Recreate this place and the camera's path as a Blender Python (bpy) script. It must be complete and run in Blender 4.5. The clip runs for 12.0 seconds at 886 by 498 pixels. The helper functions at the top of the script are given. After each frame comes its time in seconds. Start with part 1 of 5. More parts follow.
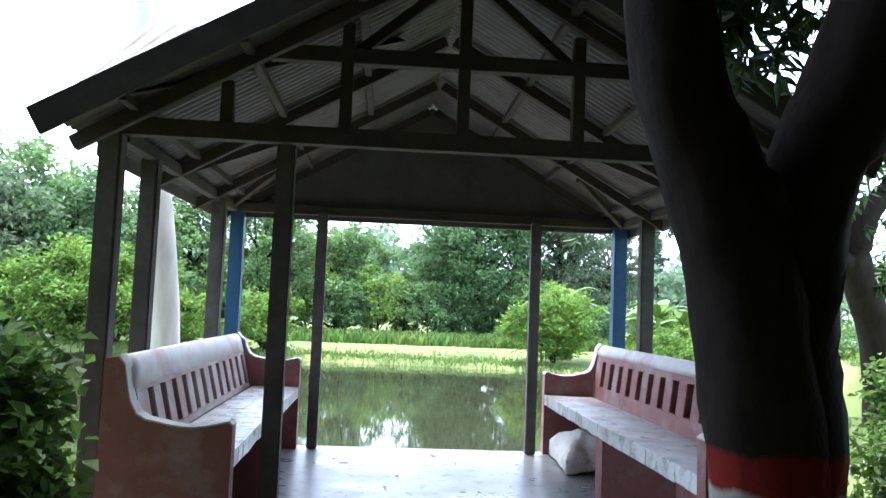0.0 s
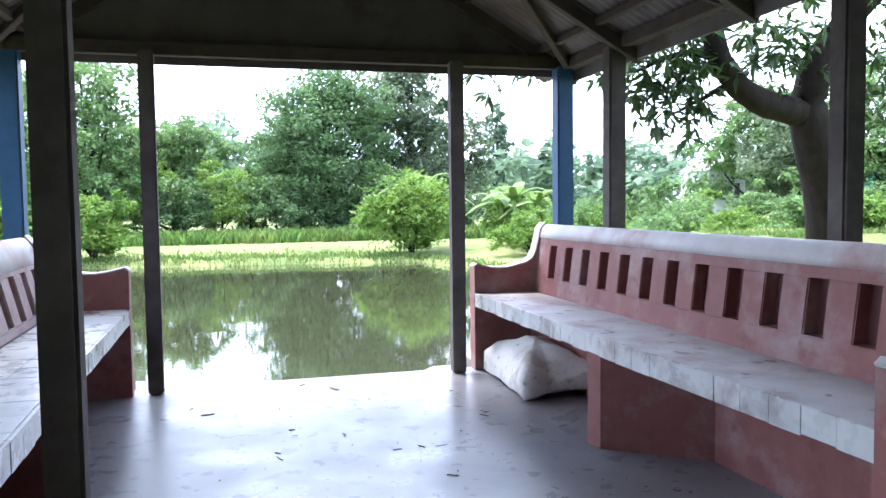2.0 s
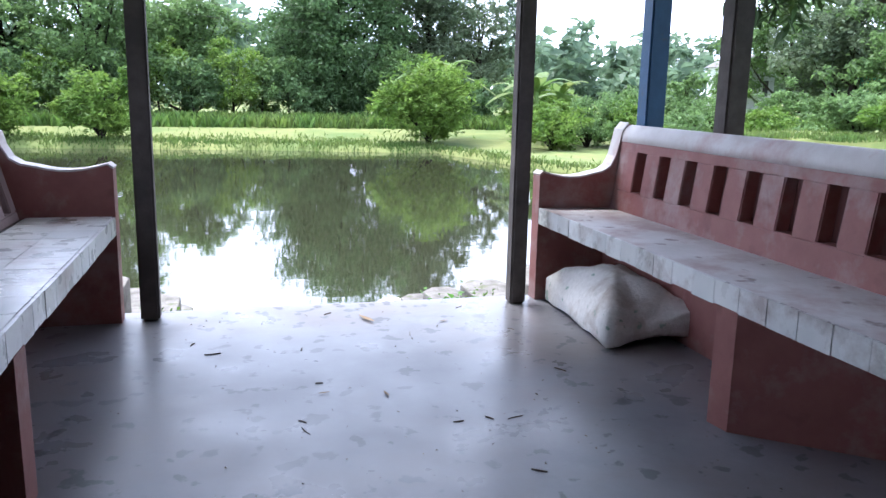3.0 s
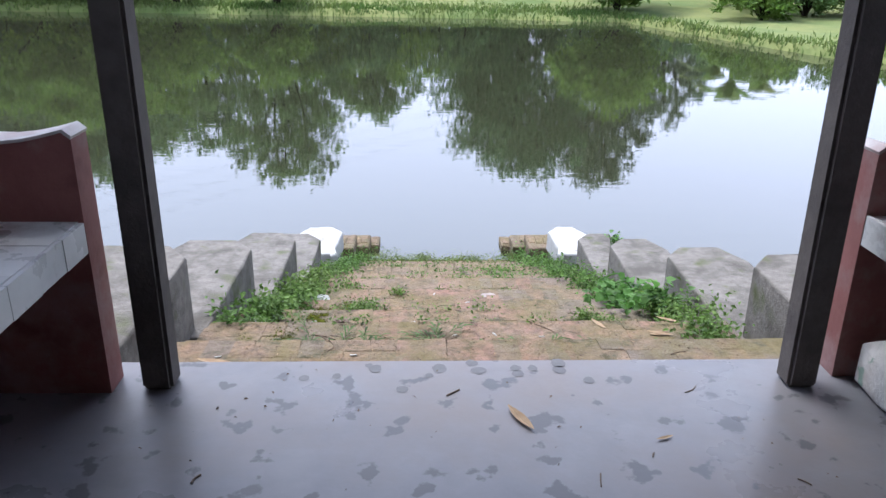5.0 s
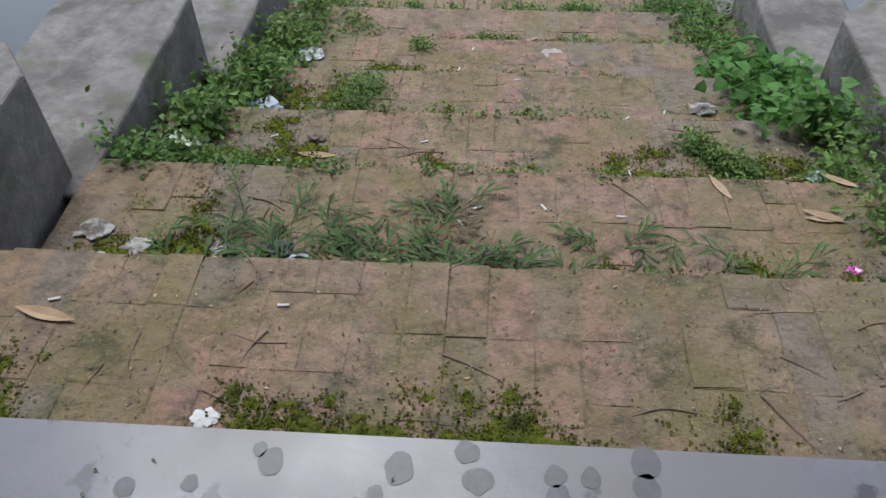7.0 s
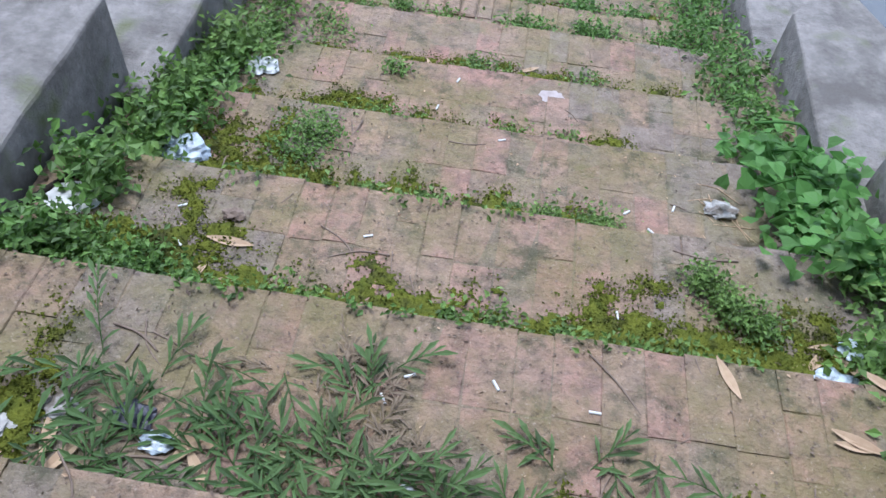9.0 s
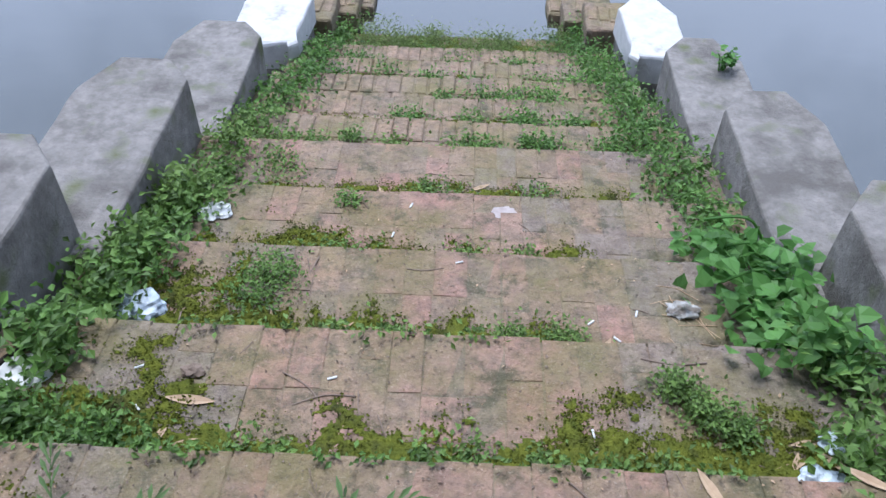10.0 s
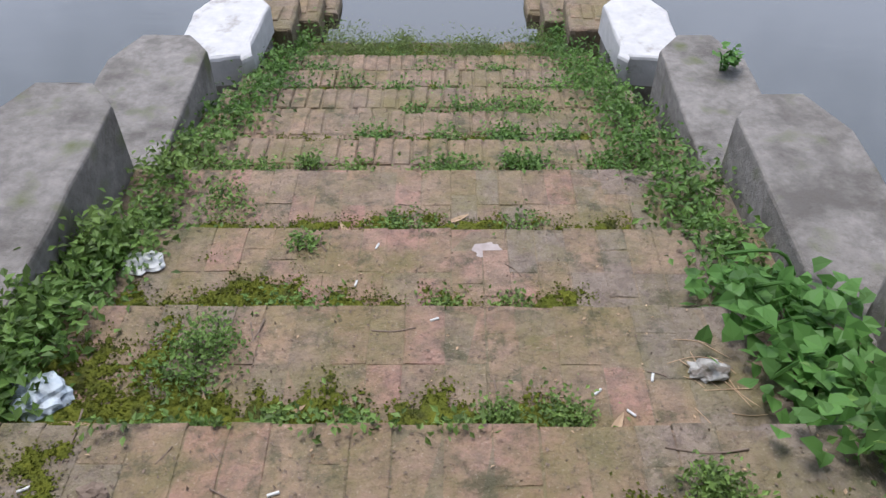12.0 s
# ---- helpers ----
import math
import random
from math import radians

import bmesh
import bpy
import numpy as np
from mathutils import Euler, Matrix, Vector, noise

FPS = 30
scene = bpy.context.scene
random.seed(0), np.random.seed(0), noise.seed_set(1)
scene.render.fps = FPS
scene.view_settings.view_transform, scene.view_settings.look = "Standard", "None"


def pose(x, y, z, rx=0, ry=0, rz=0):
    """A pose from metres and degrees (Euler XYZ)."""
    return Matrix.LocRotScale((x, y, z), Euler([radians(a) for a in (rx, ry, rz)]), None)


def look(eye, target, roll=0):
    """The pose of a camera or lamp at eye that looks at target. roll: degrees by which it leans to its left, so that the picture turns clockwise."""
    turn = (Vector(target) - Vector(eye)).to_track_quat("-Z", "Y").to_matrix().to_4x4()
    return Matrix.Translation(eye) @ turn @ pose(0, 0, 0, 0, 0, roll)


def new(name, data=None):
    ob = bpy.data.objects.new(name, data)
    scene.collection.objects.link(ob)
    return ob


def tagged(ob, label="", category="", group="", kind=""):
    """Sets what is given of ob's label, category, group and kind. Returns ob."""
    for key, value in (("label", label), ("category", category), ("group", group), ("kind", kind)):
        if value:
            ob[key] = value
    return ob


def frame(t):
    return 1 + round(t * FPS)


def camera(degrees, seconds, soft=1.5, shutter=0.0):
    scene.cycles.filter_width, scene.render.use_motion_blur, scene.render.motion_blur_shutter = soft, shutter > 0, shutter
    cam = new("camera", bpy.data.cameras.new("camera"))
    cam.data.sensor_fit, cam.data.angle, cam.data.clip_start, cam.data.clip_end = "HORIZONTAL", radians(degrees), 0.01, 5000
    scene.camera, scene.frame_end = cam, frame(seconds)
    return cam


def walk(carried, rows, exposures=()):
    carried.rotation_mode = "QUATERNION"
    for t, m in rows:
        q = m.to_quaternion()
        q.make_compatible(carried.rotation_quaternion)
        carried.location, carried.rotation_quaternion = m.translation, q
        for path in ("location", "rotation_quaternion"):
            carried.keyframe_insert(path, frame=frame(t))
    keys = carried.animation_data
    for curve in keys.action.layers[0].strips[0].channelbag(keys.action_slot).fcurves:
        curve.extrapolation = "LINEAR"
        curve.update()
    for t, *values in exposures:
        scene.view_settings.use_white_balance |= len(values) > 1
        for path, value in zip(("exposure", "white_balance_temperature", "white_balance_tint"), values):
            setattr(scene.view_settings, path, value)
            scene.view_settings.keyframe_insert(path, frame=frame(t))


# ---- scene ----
cam = camera(58.7, 12.0)
PATH = [
    (0, (-0.407, 0.117, 1.411), (-0.265, 2.107, 1.559), 2.3),
    (0.5, (-0.485, 0.65, 1.366), (-0.252, 2.635, 1.294), 0.4),
    (1, (-0.479, 1.246, 1.345), (-0.109, 3.206, 1.193), -0.6),
    (1.5, (-0.551, 1.784, 1.285), (0.034, 3.694, 1.167), -0.5),
    (2, (-0.562, 2.339, 1.274), (-0.034, 4.264, 1.155), -0.7),
    (2.5, (-0.55, 2.975, 1.276), (-0.123, 4.902, 0.951), -0.5),
    (2.7, (-0.558, 3.167, 1.27), (-0.062, 5.072, 0.919), 1.1),
    (4.3, (-0.34, 4.869, 1.399), (-0.064, 6.756, 0.797), 0.4),
    (4.5, (-0.288, 5.07, 1.37), (-0.104, 6.98, 0.806), 0.4),
    (5, (-0.192, 5.635, 1.374), (-0.133, 7.5, 0.653), 0.6),
    (5.5, (-0.148, 6.145, 1.384), (-0.07, 7.947, 0.521), -2.0),
    (6, (-0.018, 6.619, 1.331), (-0.129, 8.332, 0.305), -1.0),
    (6.5, (-0.011, 7.044, 1.244), (-0.042, 8.571, -0.047), 1.7),
    (7, (0.01, 7.409, 1.241), (-0.099, 8.759, -0.23), -1.3),
    (7.2, (0.055, 7.544, 1.213), (-0.067, 8.863, -0.285), -0.0),
    (8.8, (0.064, 8.236, 1.187), (0.022, 9.423, -0.422), 7.4),
    (9, (0.086, 8.254, 1.196), (0.004, 9.468, -0.391), 5.6),
    (9.5, (0.107, 8.301, 1.22), (0.082, 9.631, -0.273), 4.3),
    (10, (0.115, 8.324, 1.233), (0.076, 9.743, -0.175), 1.3),
    (10.5, (0.134, 8.317, 1.245), (0.117, 9.777, -0.122), 0.3),
    (11, (0.12, 8.359, 1.238), (0.145, 9.814, -0.134), 0.2),
    (11.5, (0.133, 8.519, 1.105), (0.126, 10.016, -0.221), 0.7),
    (12, (0.152, 8.787, 0.995), (0.146, 10.211, -0.409), -0.1),
]
walk(cam, [(t, look(eye, target, roll)) for t, eye, target, roll in PATH],
     [(0, 1.85, 5700, 5), (0.6, 2.1, 5700, 6), (1.5, 2.3, 5750, 8), (2.0, 1.95, 5750, 10), (2.7, 1.45, 5800, 11), (4.5, 0.75, 5800, 12), (5.5, 0.25, 5800, 12), (6.5, -0.2, 5900, 10), (7.2, -0.22, 5800, 8), (8.8, 0.4, 5250, 12), (9.6, 0.36, 5250, 12), (10.5, 0.24, 5600, 12), (12, 0.06, 5950, 13)])

# ---- light ----
world = bpy.data.worlds.new("sky")
scene.world = world
world.use_nodes = True
wt = world.node_tree
wt.nodes.clear()
w_out = wt.nodes.new("ShaderNodeOutputWorld")
w_bg = wt.nodes.new("ShaderNodeBackground")
w_sky = wt.nodes.new("ShaderNodeTexSky")
w_sky.sky_type = "NISHITA"
w_sky.sun_disc = False
w_sky.sun_elevation = radians(68)
w_sky.sun_rotation = radians(-32)
w_sky.dust_density = 3.0
w_co = wt.nodes.new("ShaderNodeTexCoord")
w_no = wt.nodes.new("ShaderNodeTexNoise")
w_no.inputs["Scale"].default_value = 1.6
w_no.inputs["Detail"].default_value = 6
w_no.inputs["Roughness"].default_value = 0.55
w_rp = wt.nodes.new("ShaderNodeValToRGB")
w_rp.color_ramp.elements[0].position = 0.36
w_rp.color_ramp.elements[1].position = 0.62
w_mx = wt.nodes.new("ShaderNodeMix")
w_mx.data_type = "RGBA"
w_mx.inputs["B"].default_value = (9.5, 10.1, 12.1, 1)
wt.links.new(w_co.outputs["Generated"], w_no.inputs["Vector"])
wt.links.new(w_no.outputs["Fac"], w_rp.inputs["Fac"])
w_sep = wt.nodes.new("ShaderNodeSeparateXYZ")
w_low = wt.nodes.new("ShaderNodeMapRange")
w_low.interpolation_type = "SMOOTHSTEP"
w_low.inputs["From Min"].default_value, w_low.inputs["From Max"].default_value = 0.52, 0.18
w_low.inputs["To Max"].default_value = 0.9
w_add = wt.nodes.new("ShaderNodeMath")
w_add.use_clamp = True
wt.links.new(w_co.outputs["Generated"], w_sep.inputs[0])
wt.links.new(w_sep.outputs["Z"], w_low.inputs["Value"])
wt.links.new(w_rp.outputs["Color"], w_add.inputs[0])
wt.links.new(w_low.outputs["Result"], w_add.inputs[1])
wt.links.new(w_add.outputs[0], w_mx.inputs["Factor"])
wt.links.new(w_sky.outputs["Color"], w_mx.inputs["A"])
wt.links.new(w_mx.outputs["Result"], w_bg.inputs["Color"])
w_bg.inputs["Strength"].default_value = 0.15
wt.links.new(w_bg.outputs["Background"], w_out.inputs["Surface"])

sun_data = bpy.data.lights.new("sun", "SUN")
sun_data.energy = 3.2
sun_data.angle = radians(24)
sun_data.color = (1.0, 0.96, 0.9)
sun = new("sun", sun_data)
sun.matrix_world = look((-5, 8, 24), (0, 0, 0))


# ---- materials ----
def link(nt, a, b):
    nt.links.new(a, b)


def surf(name, c1, c2, scale=12.0, c3=None, patch=1.3, patch_at=(0.45, 0.62), rough=0.8, rough2=None, bump=0.25, bump_scale=60.0,
         metal=0.0, vary=0.0, island=0.0, c4=None, patch4=5.0, at4=(0.6, 0.7), transl=0.0, bands=None, stretch=(1, 1, 1), coat=0.0, spec=0.5):
    """A surface: grain between two colours, larger stains in a third, spots in a fourth, and fine relief."""
    m = bpy.data.materials.new(name)
    m.use_nodes = True
    nt = m.node_tree
    b = nt.nodes["Principled BSDF"]
    geo = nt.nodes.new("ShaderNodeNewGeometry")
    mapping = nt.nodes.new("ShaderNodeMapping")
    mapping.inputs["Scale"].default_value = stretch
    link(nt, geo.outputs["Position"], mapping.inputs["Vector"])
    pos = mapping.outputs["Vector"]

    def noise_tex(s, detail=5, rg=0.6):
        n = nt.nodes.new("ShaderNodeTexNoise")
        n.inputs["Scale"].default_value = s
        n.inputs["Detail"].default_value = detail
        n.inputs["Roughness"].default_value = rg
        link(nt, pos, n.inputs["Vector"])
        return n.outputs["Fac"]

    def ramp(f, lo, hi):
        r = nt.nodes.new("ShaderNodeMapRange")
        r.inputs["From Min"].default_value, r.inputs["From Max"].default_value = lo, hi
        link(nt, f, r.inputs["Value"])
        return r.outputs["Result"]

    def mix(f, a, c):
        x = nt.nodes.new("ShaderNodeMix")
        x.data_type = "RGBA"
        link(nt, f, x.inputs["Factor"])
        for key, v in (("A", a), ("B", c)):
            if isinstance(v, tuple):
                x.inputs[key].default_value = (*v, 1)
            else:
                link(nt, v, x.inputs[key])
        return x.outputs["Result"]

    col = mix(ramp(noise_tex(scale), 0.3, 0.7), c1, c2)
    stain = None
    if c3:
        stain = ramp(noise_tex(patch, 6, 0.65), *patch_at)
        col = mix(stain, col, c3)
    if c4:
        col = mix(ramp(noise_tex(patch4, 4, 0.5), *at4), col, c4)
    if bands:
        sep = nt.nodes.new("ShaderNodeSeparateXYZ")
        link(nt, geo.outputs["Position"], sep.inputs[0])
        edge = nt.nodes.new("ShaderNodeMath")
        edge.operation = "MULTIPLY_ADD"
        link(nt, noise_tex(9.0, 3), edge.inputs[0])
        edge.inputs[1].default_value = 0.08
        link(nt, sep.outputs["Z"], edge.inputs[2])
        for z0, colour in bands:
            col = mix(ramp(edge.outputs[0], z0 + 0.012, z0 - 0.012), col, colour)
    if vary or island:
        src = nt.nodes.new("ShaderNodeObjectInfo").outputs["Random"] if vary else geo.outputs["Random Per Island"]
        amount = vary or island
        hs = nt.nodes.new("ShaderNodeHueSaturation")
        link(nt, ramp(src, 0, 1), hs.inputs["Value"])
        hs.inputs["Value"].links[0].from_node.inputs["To Min"].default_value = 1 - amount
        hs.inputs["Value"].links[0].from_node.inputs["To Max"].default_value = 1 + amount
        link(nt, col, hs.inputs["Color"])
        col = hs.outputs["Color"]
    link(nt, col, b.inputs["Base Color"])
    b.inputs["Metallic"].default_value = metal
    b.inputs["Roughness"].default_value = rough
    b.inputs["Specular IOR Level"].default_value = spec
    if rough2 is not None:
        rr = nt.nodes.new("ShaderNodeMapRange")
        rr.inputs["From Min"].default_value, rr.inputs["From Max"].default_value = 0.35, 0.65
        rr.inputs["To Min"].default_value, rr.inputs["To Max"].default_value = rough, rough2
        link(nt, noise_tex(patch * 2.5), rr.inputs["Value"])
        link(nt, rr.outputs["Result"], b.inputs["Roughness"])
    if coat:
        b.inputs["Coat Weight"].default_value = coat
        b.inputs["Coat Roughness"].default_value = 0.25
    if bump:
        bp = nt.nodes.new("ShaderNodeBump")
        bp.inputs["Strength"].default_value = bump
        bp.inputs["Distance"].default_value = 0.01
        link(nt, noise_tex(bump_scale, 6, 0.65), bp.inputs["Height"])
        link(nt, bp.outputs["Normal"], b.inputs["Normal"])
    if transl:
        tr = nt.nodes.new("ShaderNodeBsdfTranslucent")
        link(nt, col, tr.inputs["Color"])
        ms = nt.nodes.new("ShaderNodeMixShader")
        ms.inputs[0].default_value = transl
        link(nt, b.outputs[0], ms.inputs[1])
        link(nt, tr.outputs[0], ms.inputs[2])
        link(nt, ms.outputs[0], nt.nodes["Material Output"].inputs["Surface"])
    return m


M_FLOOR = surf("polished_cement", (0.165, 0.165, 0.18), (0.215, 0.215, 0.23), 5, (0.19, 0.17, 0.165), 0.8, rough=0.25, rough2=0.42, bump=0.08, bump_scale=25,
               c4=(0.095, 0.095, 0.102), patch4=8.5, at4=(0.6, 0.635))
M_POST = surf("grey_concrete_post", (0.085, 0.073, 0.066), (0.13, 0.112, 0.1), 14, (0.075, 0.065, 0.06), 3, rough=0.85, bump=0.35)
M_BLUE = surf("blue_paint", (0.02, 0.075, 0.16), (0.03, 0.1, 0.21), 10, (0.06, 0.075, 0.09), 4, (0.58, 0.68), rough=0.55, bump=0.2)
M_TIMBER = surf("weathered_timber", (0.05, 0.04, 0.033), (0.09, 0.07, 0.055), 9, (0.05, 0.04, 0.035), 2, rough=0.85, bump=0.4, stretch=(1, 1, 1))
M_TIN = surf("weathered_tin", (0.12, 0.11, 0.105), (0.17, 0.155, 0.15), 4, (0.08, 0.055, 0.04), 1.4, (0.5, 0.7), rough=0.55, bump=0.1, metal=0.35)
M_BENCH = surf("red_oxide_plaster", (0.23, 0.085, 0.075), (0.29, 0.115, 0.1), 7, (0.34, 0.24, 0.225), 2.4, (0.5, 0.68), rough=0.62, bump=0.22, bump_scale=40,
               c4=(0.2, 0.075, 0.065), patch4=6, at4=(0.6, 0.72))
M_BENCH_TOP = surf("worn_whitewash", (0.52, 0.48, 0.46), (0.63, 0.6, 0.58), 6, (0.42, 0.27, 0.25), 2.2, (0.52, 0.7), rough=0.55, bump=0.2, bump_scale=40)
M_TILE = surf("glazed_white_tile", (0.55, 0.56, 0.55), (0.66, 0.66, 0.64), 5, (0.36, 0.31, 0.29), 2.6, (0.52, 0.66), rough=0.22, rough2=0.42, bump=0.05, vary=0.12)
M_BENCH_PALE = surf("faded_red_plaster", (0.33, 0.235, 0.22), (0.42, 0.33, 0.315), 6, (0.26, 0.13, 0.115), 2.0, (0.5, 0.66), rough=0.6, bump=0.2, bump_scale=40)
M_SEAT = surf("worn_whitewashed_slab", (0.5, 0.475, 0.455), (0.62, 0.6, 0.58), 5, (0.4, 0.3, 0.28), 2.4, (0.5, 0.66), rough=0.42, rough2=0.6, bump=0.15, bump_scale=35,
              c4=(0.25, 0.2, 0.185), patch4=9, at4=(0.64, 0.7))
# shade inside the bench slots, put into a maroon colour
M_SLOT_SHADE = surf("slot_shade_maroon", (0.09, 0.03, 0.028), (0.13, 0.045, 0.04), 8, rough=0.7, bump=0.1)
M_GROUT = surf("dark_grout", (0.1, 0.08, 0.075), (0.16, 0.13, 0.12), 20, rough=0.9)


def brick_mat(name, warm, dull):
    """Worn brick: clay colours that drift over the steps, algae film, damp blotches, grit and pitted relief."""
    m = bpy.data.materials.new(name)
    m.use_nodes = True
    nt = m.node_tree
    b = nt.nodes["Principled BSDF"]
    geo = nt.nodes.new("ShaderNodeNewGeometry")

    def n_tex(scale, detail=5, rg=0.6, kind="Fac"):
        n = nt.nodes.new("ShaderNodeTexNoise")
        n.inputs["Scale"].default_value = scale
        n.inputs["Detail"].default_value = detail
        n.inputs["Roughness"].default_value = rg
        link(nt, geo.outputs["Position"], n.inputs["Vector"])
        return n.outputs[kind]

    def mr(f, lo, hi, a=0.0, c=1.0):
        r = nt.nodes.new("ShaderNodeMapRange")
        for key, v in (("From Min", lo), ("From Max", hi), ("To Min", a), ("To Max", c)):
            r.inputs[key].default_value = v
        link(nt, f, r.inputs["Value"])
        return r.outputs["Result"]

    def mx(f, a, c):
        x = nt.nodes.new("ShaderNodeMix")
        x.data_type = "RGBA"
        link(nt, f, x.inputs["Factor"])
        for key, v in (("A", a), ("B", c)):
            if isinstance(v, tuple):
                x.inputs[key].default_value = (*v, 1)
            else:
                link(nt, v, x.inputs[key])
        return x.outputs["Result"]

    col = mx(mr(n_tex(2.6, 5, 0.65), 0.36, 0.62), warm, dull)
    col = mx(mr(n_tex(16, 5, 0.7), 0.42, 0.64, 0.0, 0.62), col, (0.1, 0.073, 0.056))
    col = mx(mr(n_tex(3.4, 6, 0.7), 0.42, 0.64, 0.0, 0.72), col, (0.15, 0.13, 0.046))
    col = mx(mr(n_tex(7.5, 6, 0.7), 0.54, 0.66, 0.0, 0.8), col, (0.062, 0.062, 0.03))
    col = mx(mr(n_tex(48, 5, 0.75), 0.54, 0.66, 0.0, 0.5), col, (0.075, 0.058, 0.042))
    col = mx(mr(n_tex(110, 3, 0.6), 0.61, 0.7, 0.0, 0.36), col, (0.4, 0.33, 0.25))
    hs = nt.nodes.new("ShaderNodeHueSaturation")
    link(nt, mr(nt.nodes.new("ShaderNodeObjectInfo").outputs["Random"], 0, 1, 0.95, 1.05), hs.inputs["Value"])
    link(nt, col, hs.inputs["Color"])
    link(nt, hs.outputs["Color"], b.inputs["Base Color"])
    link(nt, mr(n_tex(5), 0.35, 0.65, 0.68, 0.95), b.inputs["Roughness"])
    b.inputs["Specular IOR Level"].default_value = 0.35
    add = nt.nodes.new("ShaderNodeMath")
    add.operation = "MULTIPLY_ADD"
    link(nt, n_tex(70, 5, 0.7), add.inputs[0])
    add.inputs[1].default_value = 0.35
    link(nt, n_tex(17, 6, 0.6), add.inputs[2])
    bp = nt.nodes.new("ShaderNodeBump")
    bp.inputs["Strength"].default_value = 1.0
    bp.inputs["Distance"].default_value = 0.02
    link(nt, add.outputs[0], bp.inputs["Height"])
    link(nt, bp.outputs["Normal"], b.inputs["Normal"])
    return m


M_BRICK = brick_mat("worn_red_brick", (0.285, 0.19, 0.122), (0.235, 0.175, 0.118))
M_BRICK_PINK = brick_mat("worn_pink_brick", (0.33, 0.185, 0.138), (0.265, 0.18, 0.126))
M_BRICK_GREY = brick_mat("grimy_grey_brick", (0.235, 0.182, 0.14), (0.195, 0.16, 0.124))
M_DAMP = surf("damp_cement", (0.1, 0.098, 0.1), (0.13, 0.126, 0.13), 40, rough=0.42, bump=0.05, spec=0.45)
M_MAGENTA = surf("pink_foil", (0.45, 0.03, 0.28), (0.6, 0.08, 0.4), 60, (0.7, 0.6, 0.66), 50, (0.55, 0.6), rough=0.3, bump=0.2)
M_MORTAR = brick_mat("old_mortar", (0.255, 0.18, 0.122), (0.2, 0.16, 0.108))
M_MOSS = surf("moss", (0.065, 0.08, 0.013), (0.14, 0.15, 0.02), 30, (0.05, 0.052, 0.018), 9, (0.52, 0.68), rough=1.0, spec=0.1, bump=0.9, bump_scale=150)
M_BLOCK = surf("grey_cement_render", (0.15, 0.137, 0.12), (0.245, 0.226, 0.2), 24, (0.1, 0.09, 0.076), 4.2, (0.45, 0.64), rough=0.82, rough2=0.95, bump=0.9, bump_scale=60,
               c4=(0.1, 0.108, 0.048), patch4=6, at4=(0.57, 0.72))
M_WHITE = surf("chipped_limewash", (0.4, 0.39, 0.37), (0.5, 0.49, 0.47), 14, (0.27, 0.25, 0.22), 6, (0.56, 0.7), rough=0.8, bump=0.3)
M_EARTH = surf("damp_earth", (0.11, 0.085, 0.06), (0.17, 0.135, 0.1), 4, (0.09, 0.12, 0.035), 0.5, (0.42, 0.6), rough=1.0, bump=0.5, bump_scale=12)
M_MEADOW = surf("mown_grass", (0.15, 0.18, 0.055), (0.21, 0.225, 0.07), 1.5, (0.11, 0.16, 0.042), 0.22, (0.45, 0.62), rough=1.0, bump=0.6, bump_scale=9)
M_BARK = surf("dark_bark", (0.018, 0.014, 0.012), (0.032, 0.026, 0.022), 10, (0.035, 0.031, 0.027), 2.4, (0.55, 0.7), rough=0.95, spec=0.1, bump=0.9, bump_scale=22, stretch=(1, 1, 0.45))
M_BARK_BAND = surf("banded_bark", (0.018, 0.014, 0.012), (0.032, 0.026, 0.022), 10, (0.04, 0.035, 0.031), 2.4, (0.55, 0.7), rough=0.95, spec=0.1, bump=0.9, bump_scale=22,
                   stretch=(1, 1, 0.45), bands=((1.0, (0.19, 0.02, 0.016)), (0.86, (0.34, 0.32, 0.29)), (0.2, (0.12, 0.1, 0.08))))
M_PALE_BARK = surf("pale_smooth_bark", (0.5, 0.46, 0.39), (0.62, 0.58, 0.5), 3, (0.36, 0.31, 0.25), 1.4, (0.5, 0.68), rough=0.75, bump=0.2, stretch=(1, 1, 0.3))
M_SACK = surf("woven_white_sack", (0.62, 0.6, 0.56), (0.74, 0.72, 0.68), 40, (0.42, 0.36, 0.3), 4, (0.52, 0.7), rough=0.75, bump=0.6, bump_scale=70, c4=(0.3, 0.4, 0.32), patch4=16, at4=(0.66, 0.7))
M_SPLASH = surf("dried_splash", (0.28, 0.235, 0.21), (0.38, 0.33, 0.3), 30, rough=0.9)
M_PAPER = surf("white_paper", (0.5, 0.5, 0.47), (0.62, 0.62, 0.59), 20, rough=0.8, bump=0.1)
M_DIRTY = surf("soiled_paper", (0.24, 0.23, 0.2), (0.4, 0.39, 0.36), 30, (0.12, 0.1, 0.08), 14, (0.5, 0.62), rough=0.9, bump=0.3)
M_PLASTIC = surf("pale_blue_plastic", (0.3, 0.36, 0.4), (0.5, 0.55, 0.58), 18, (0.2, 0.23, 0.25), 30, (0.5, 0.6), rough=0.35, bump=0.2)
M_DRY = surf("dry_leaf", (0.33, 0.22, 0.13), (0.45, 0.33, 0.2), 25, rough=0.85, island=0.25, vary=0.0, bump=0.2)
M_STRAW = surf("dead_grass", (0.11, 0.085, 0.05), (0.19, 0.14, 0.09), 25, rough=0.9)
M_TWIG = surf("dry_twig", (0.12, 0.085, 0.06), (0.2, 0.15, 0.11), 30, rough=0.9)
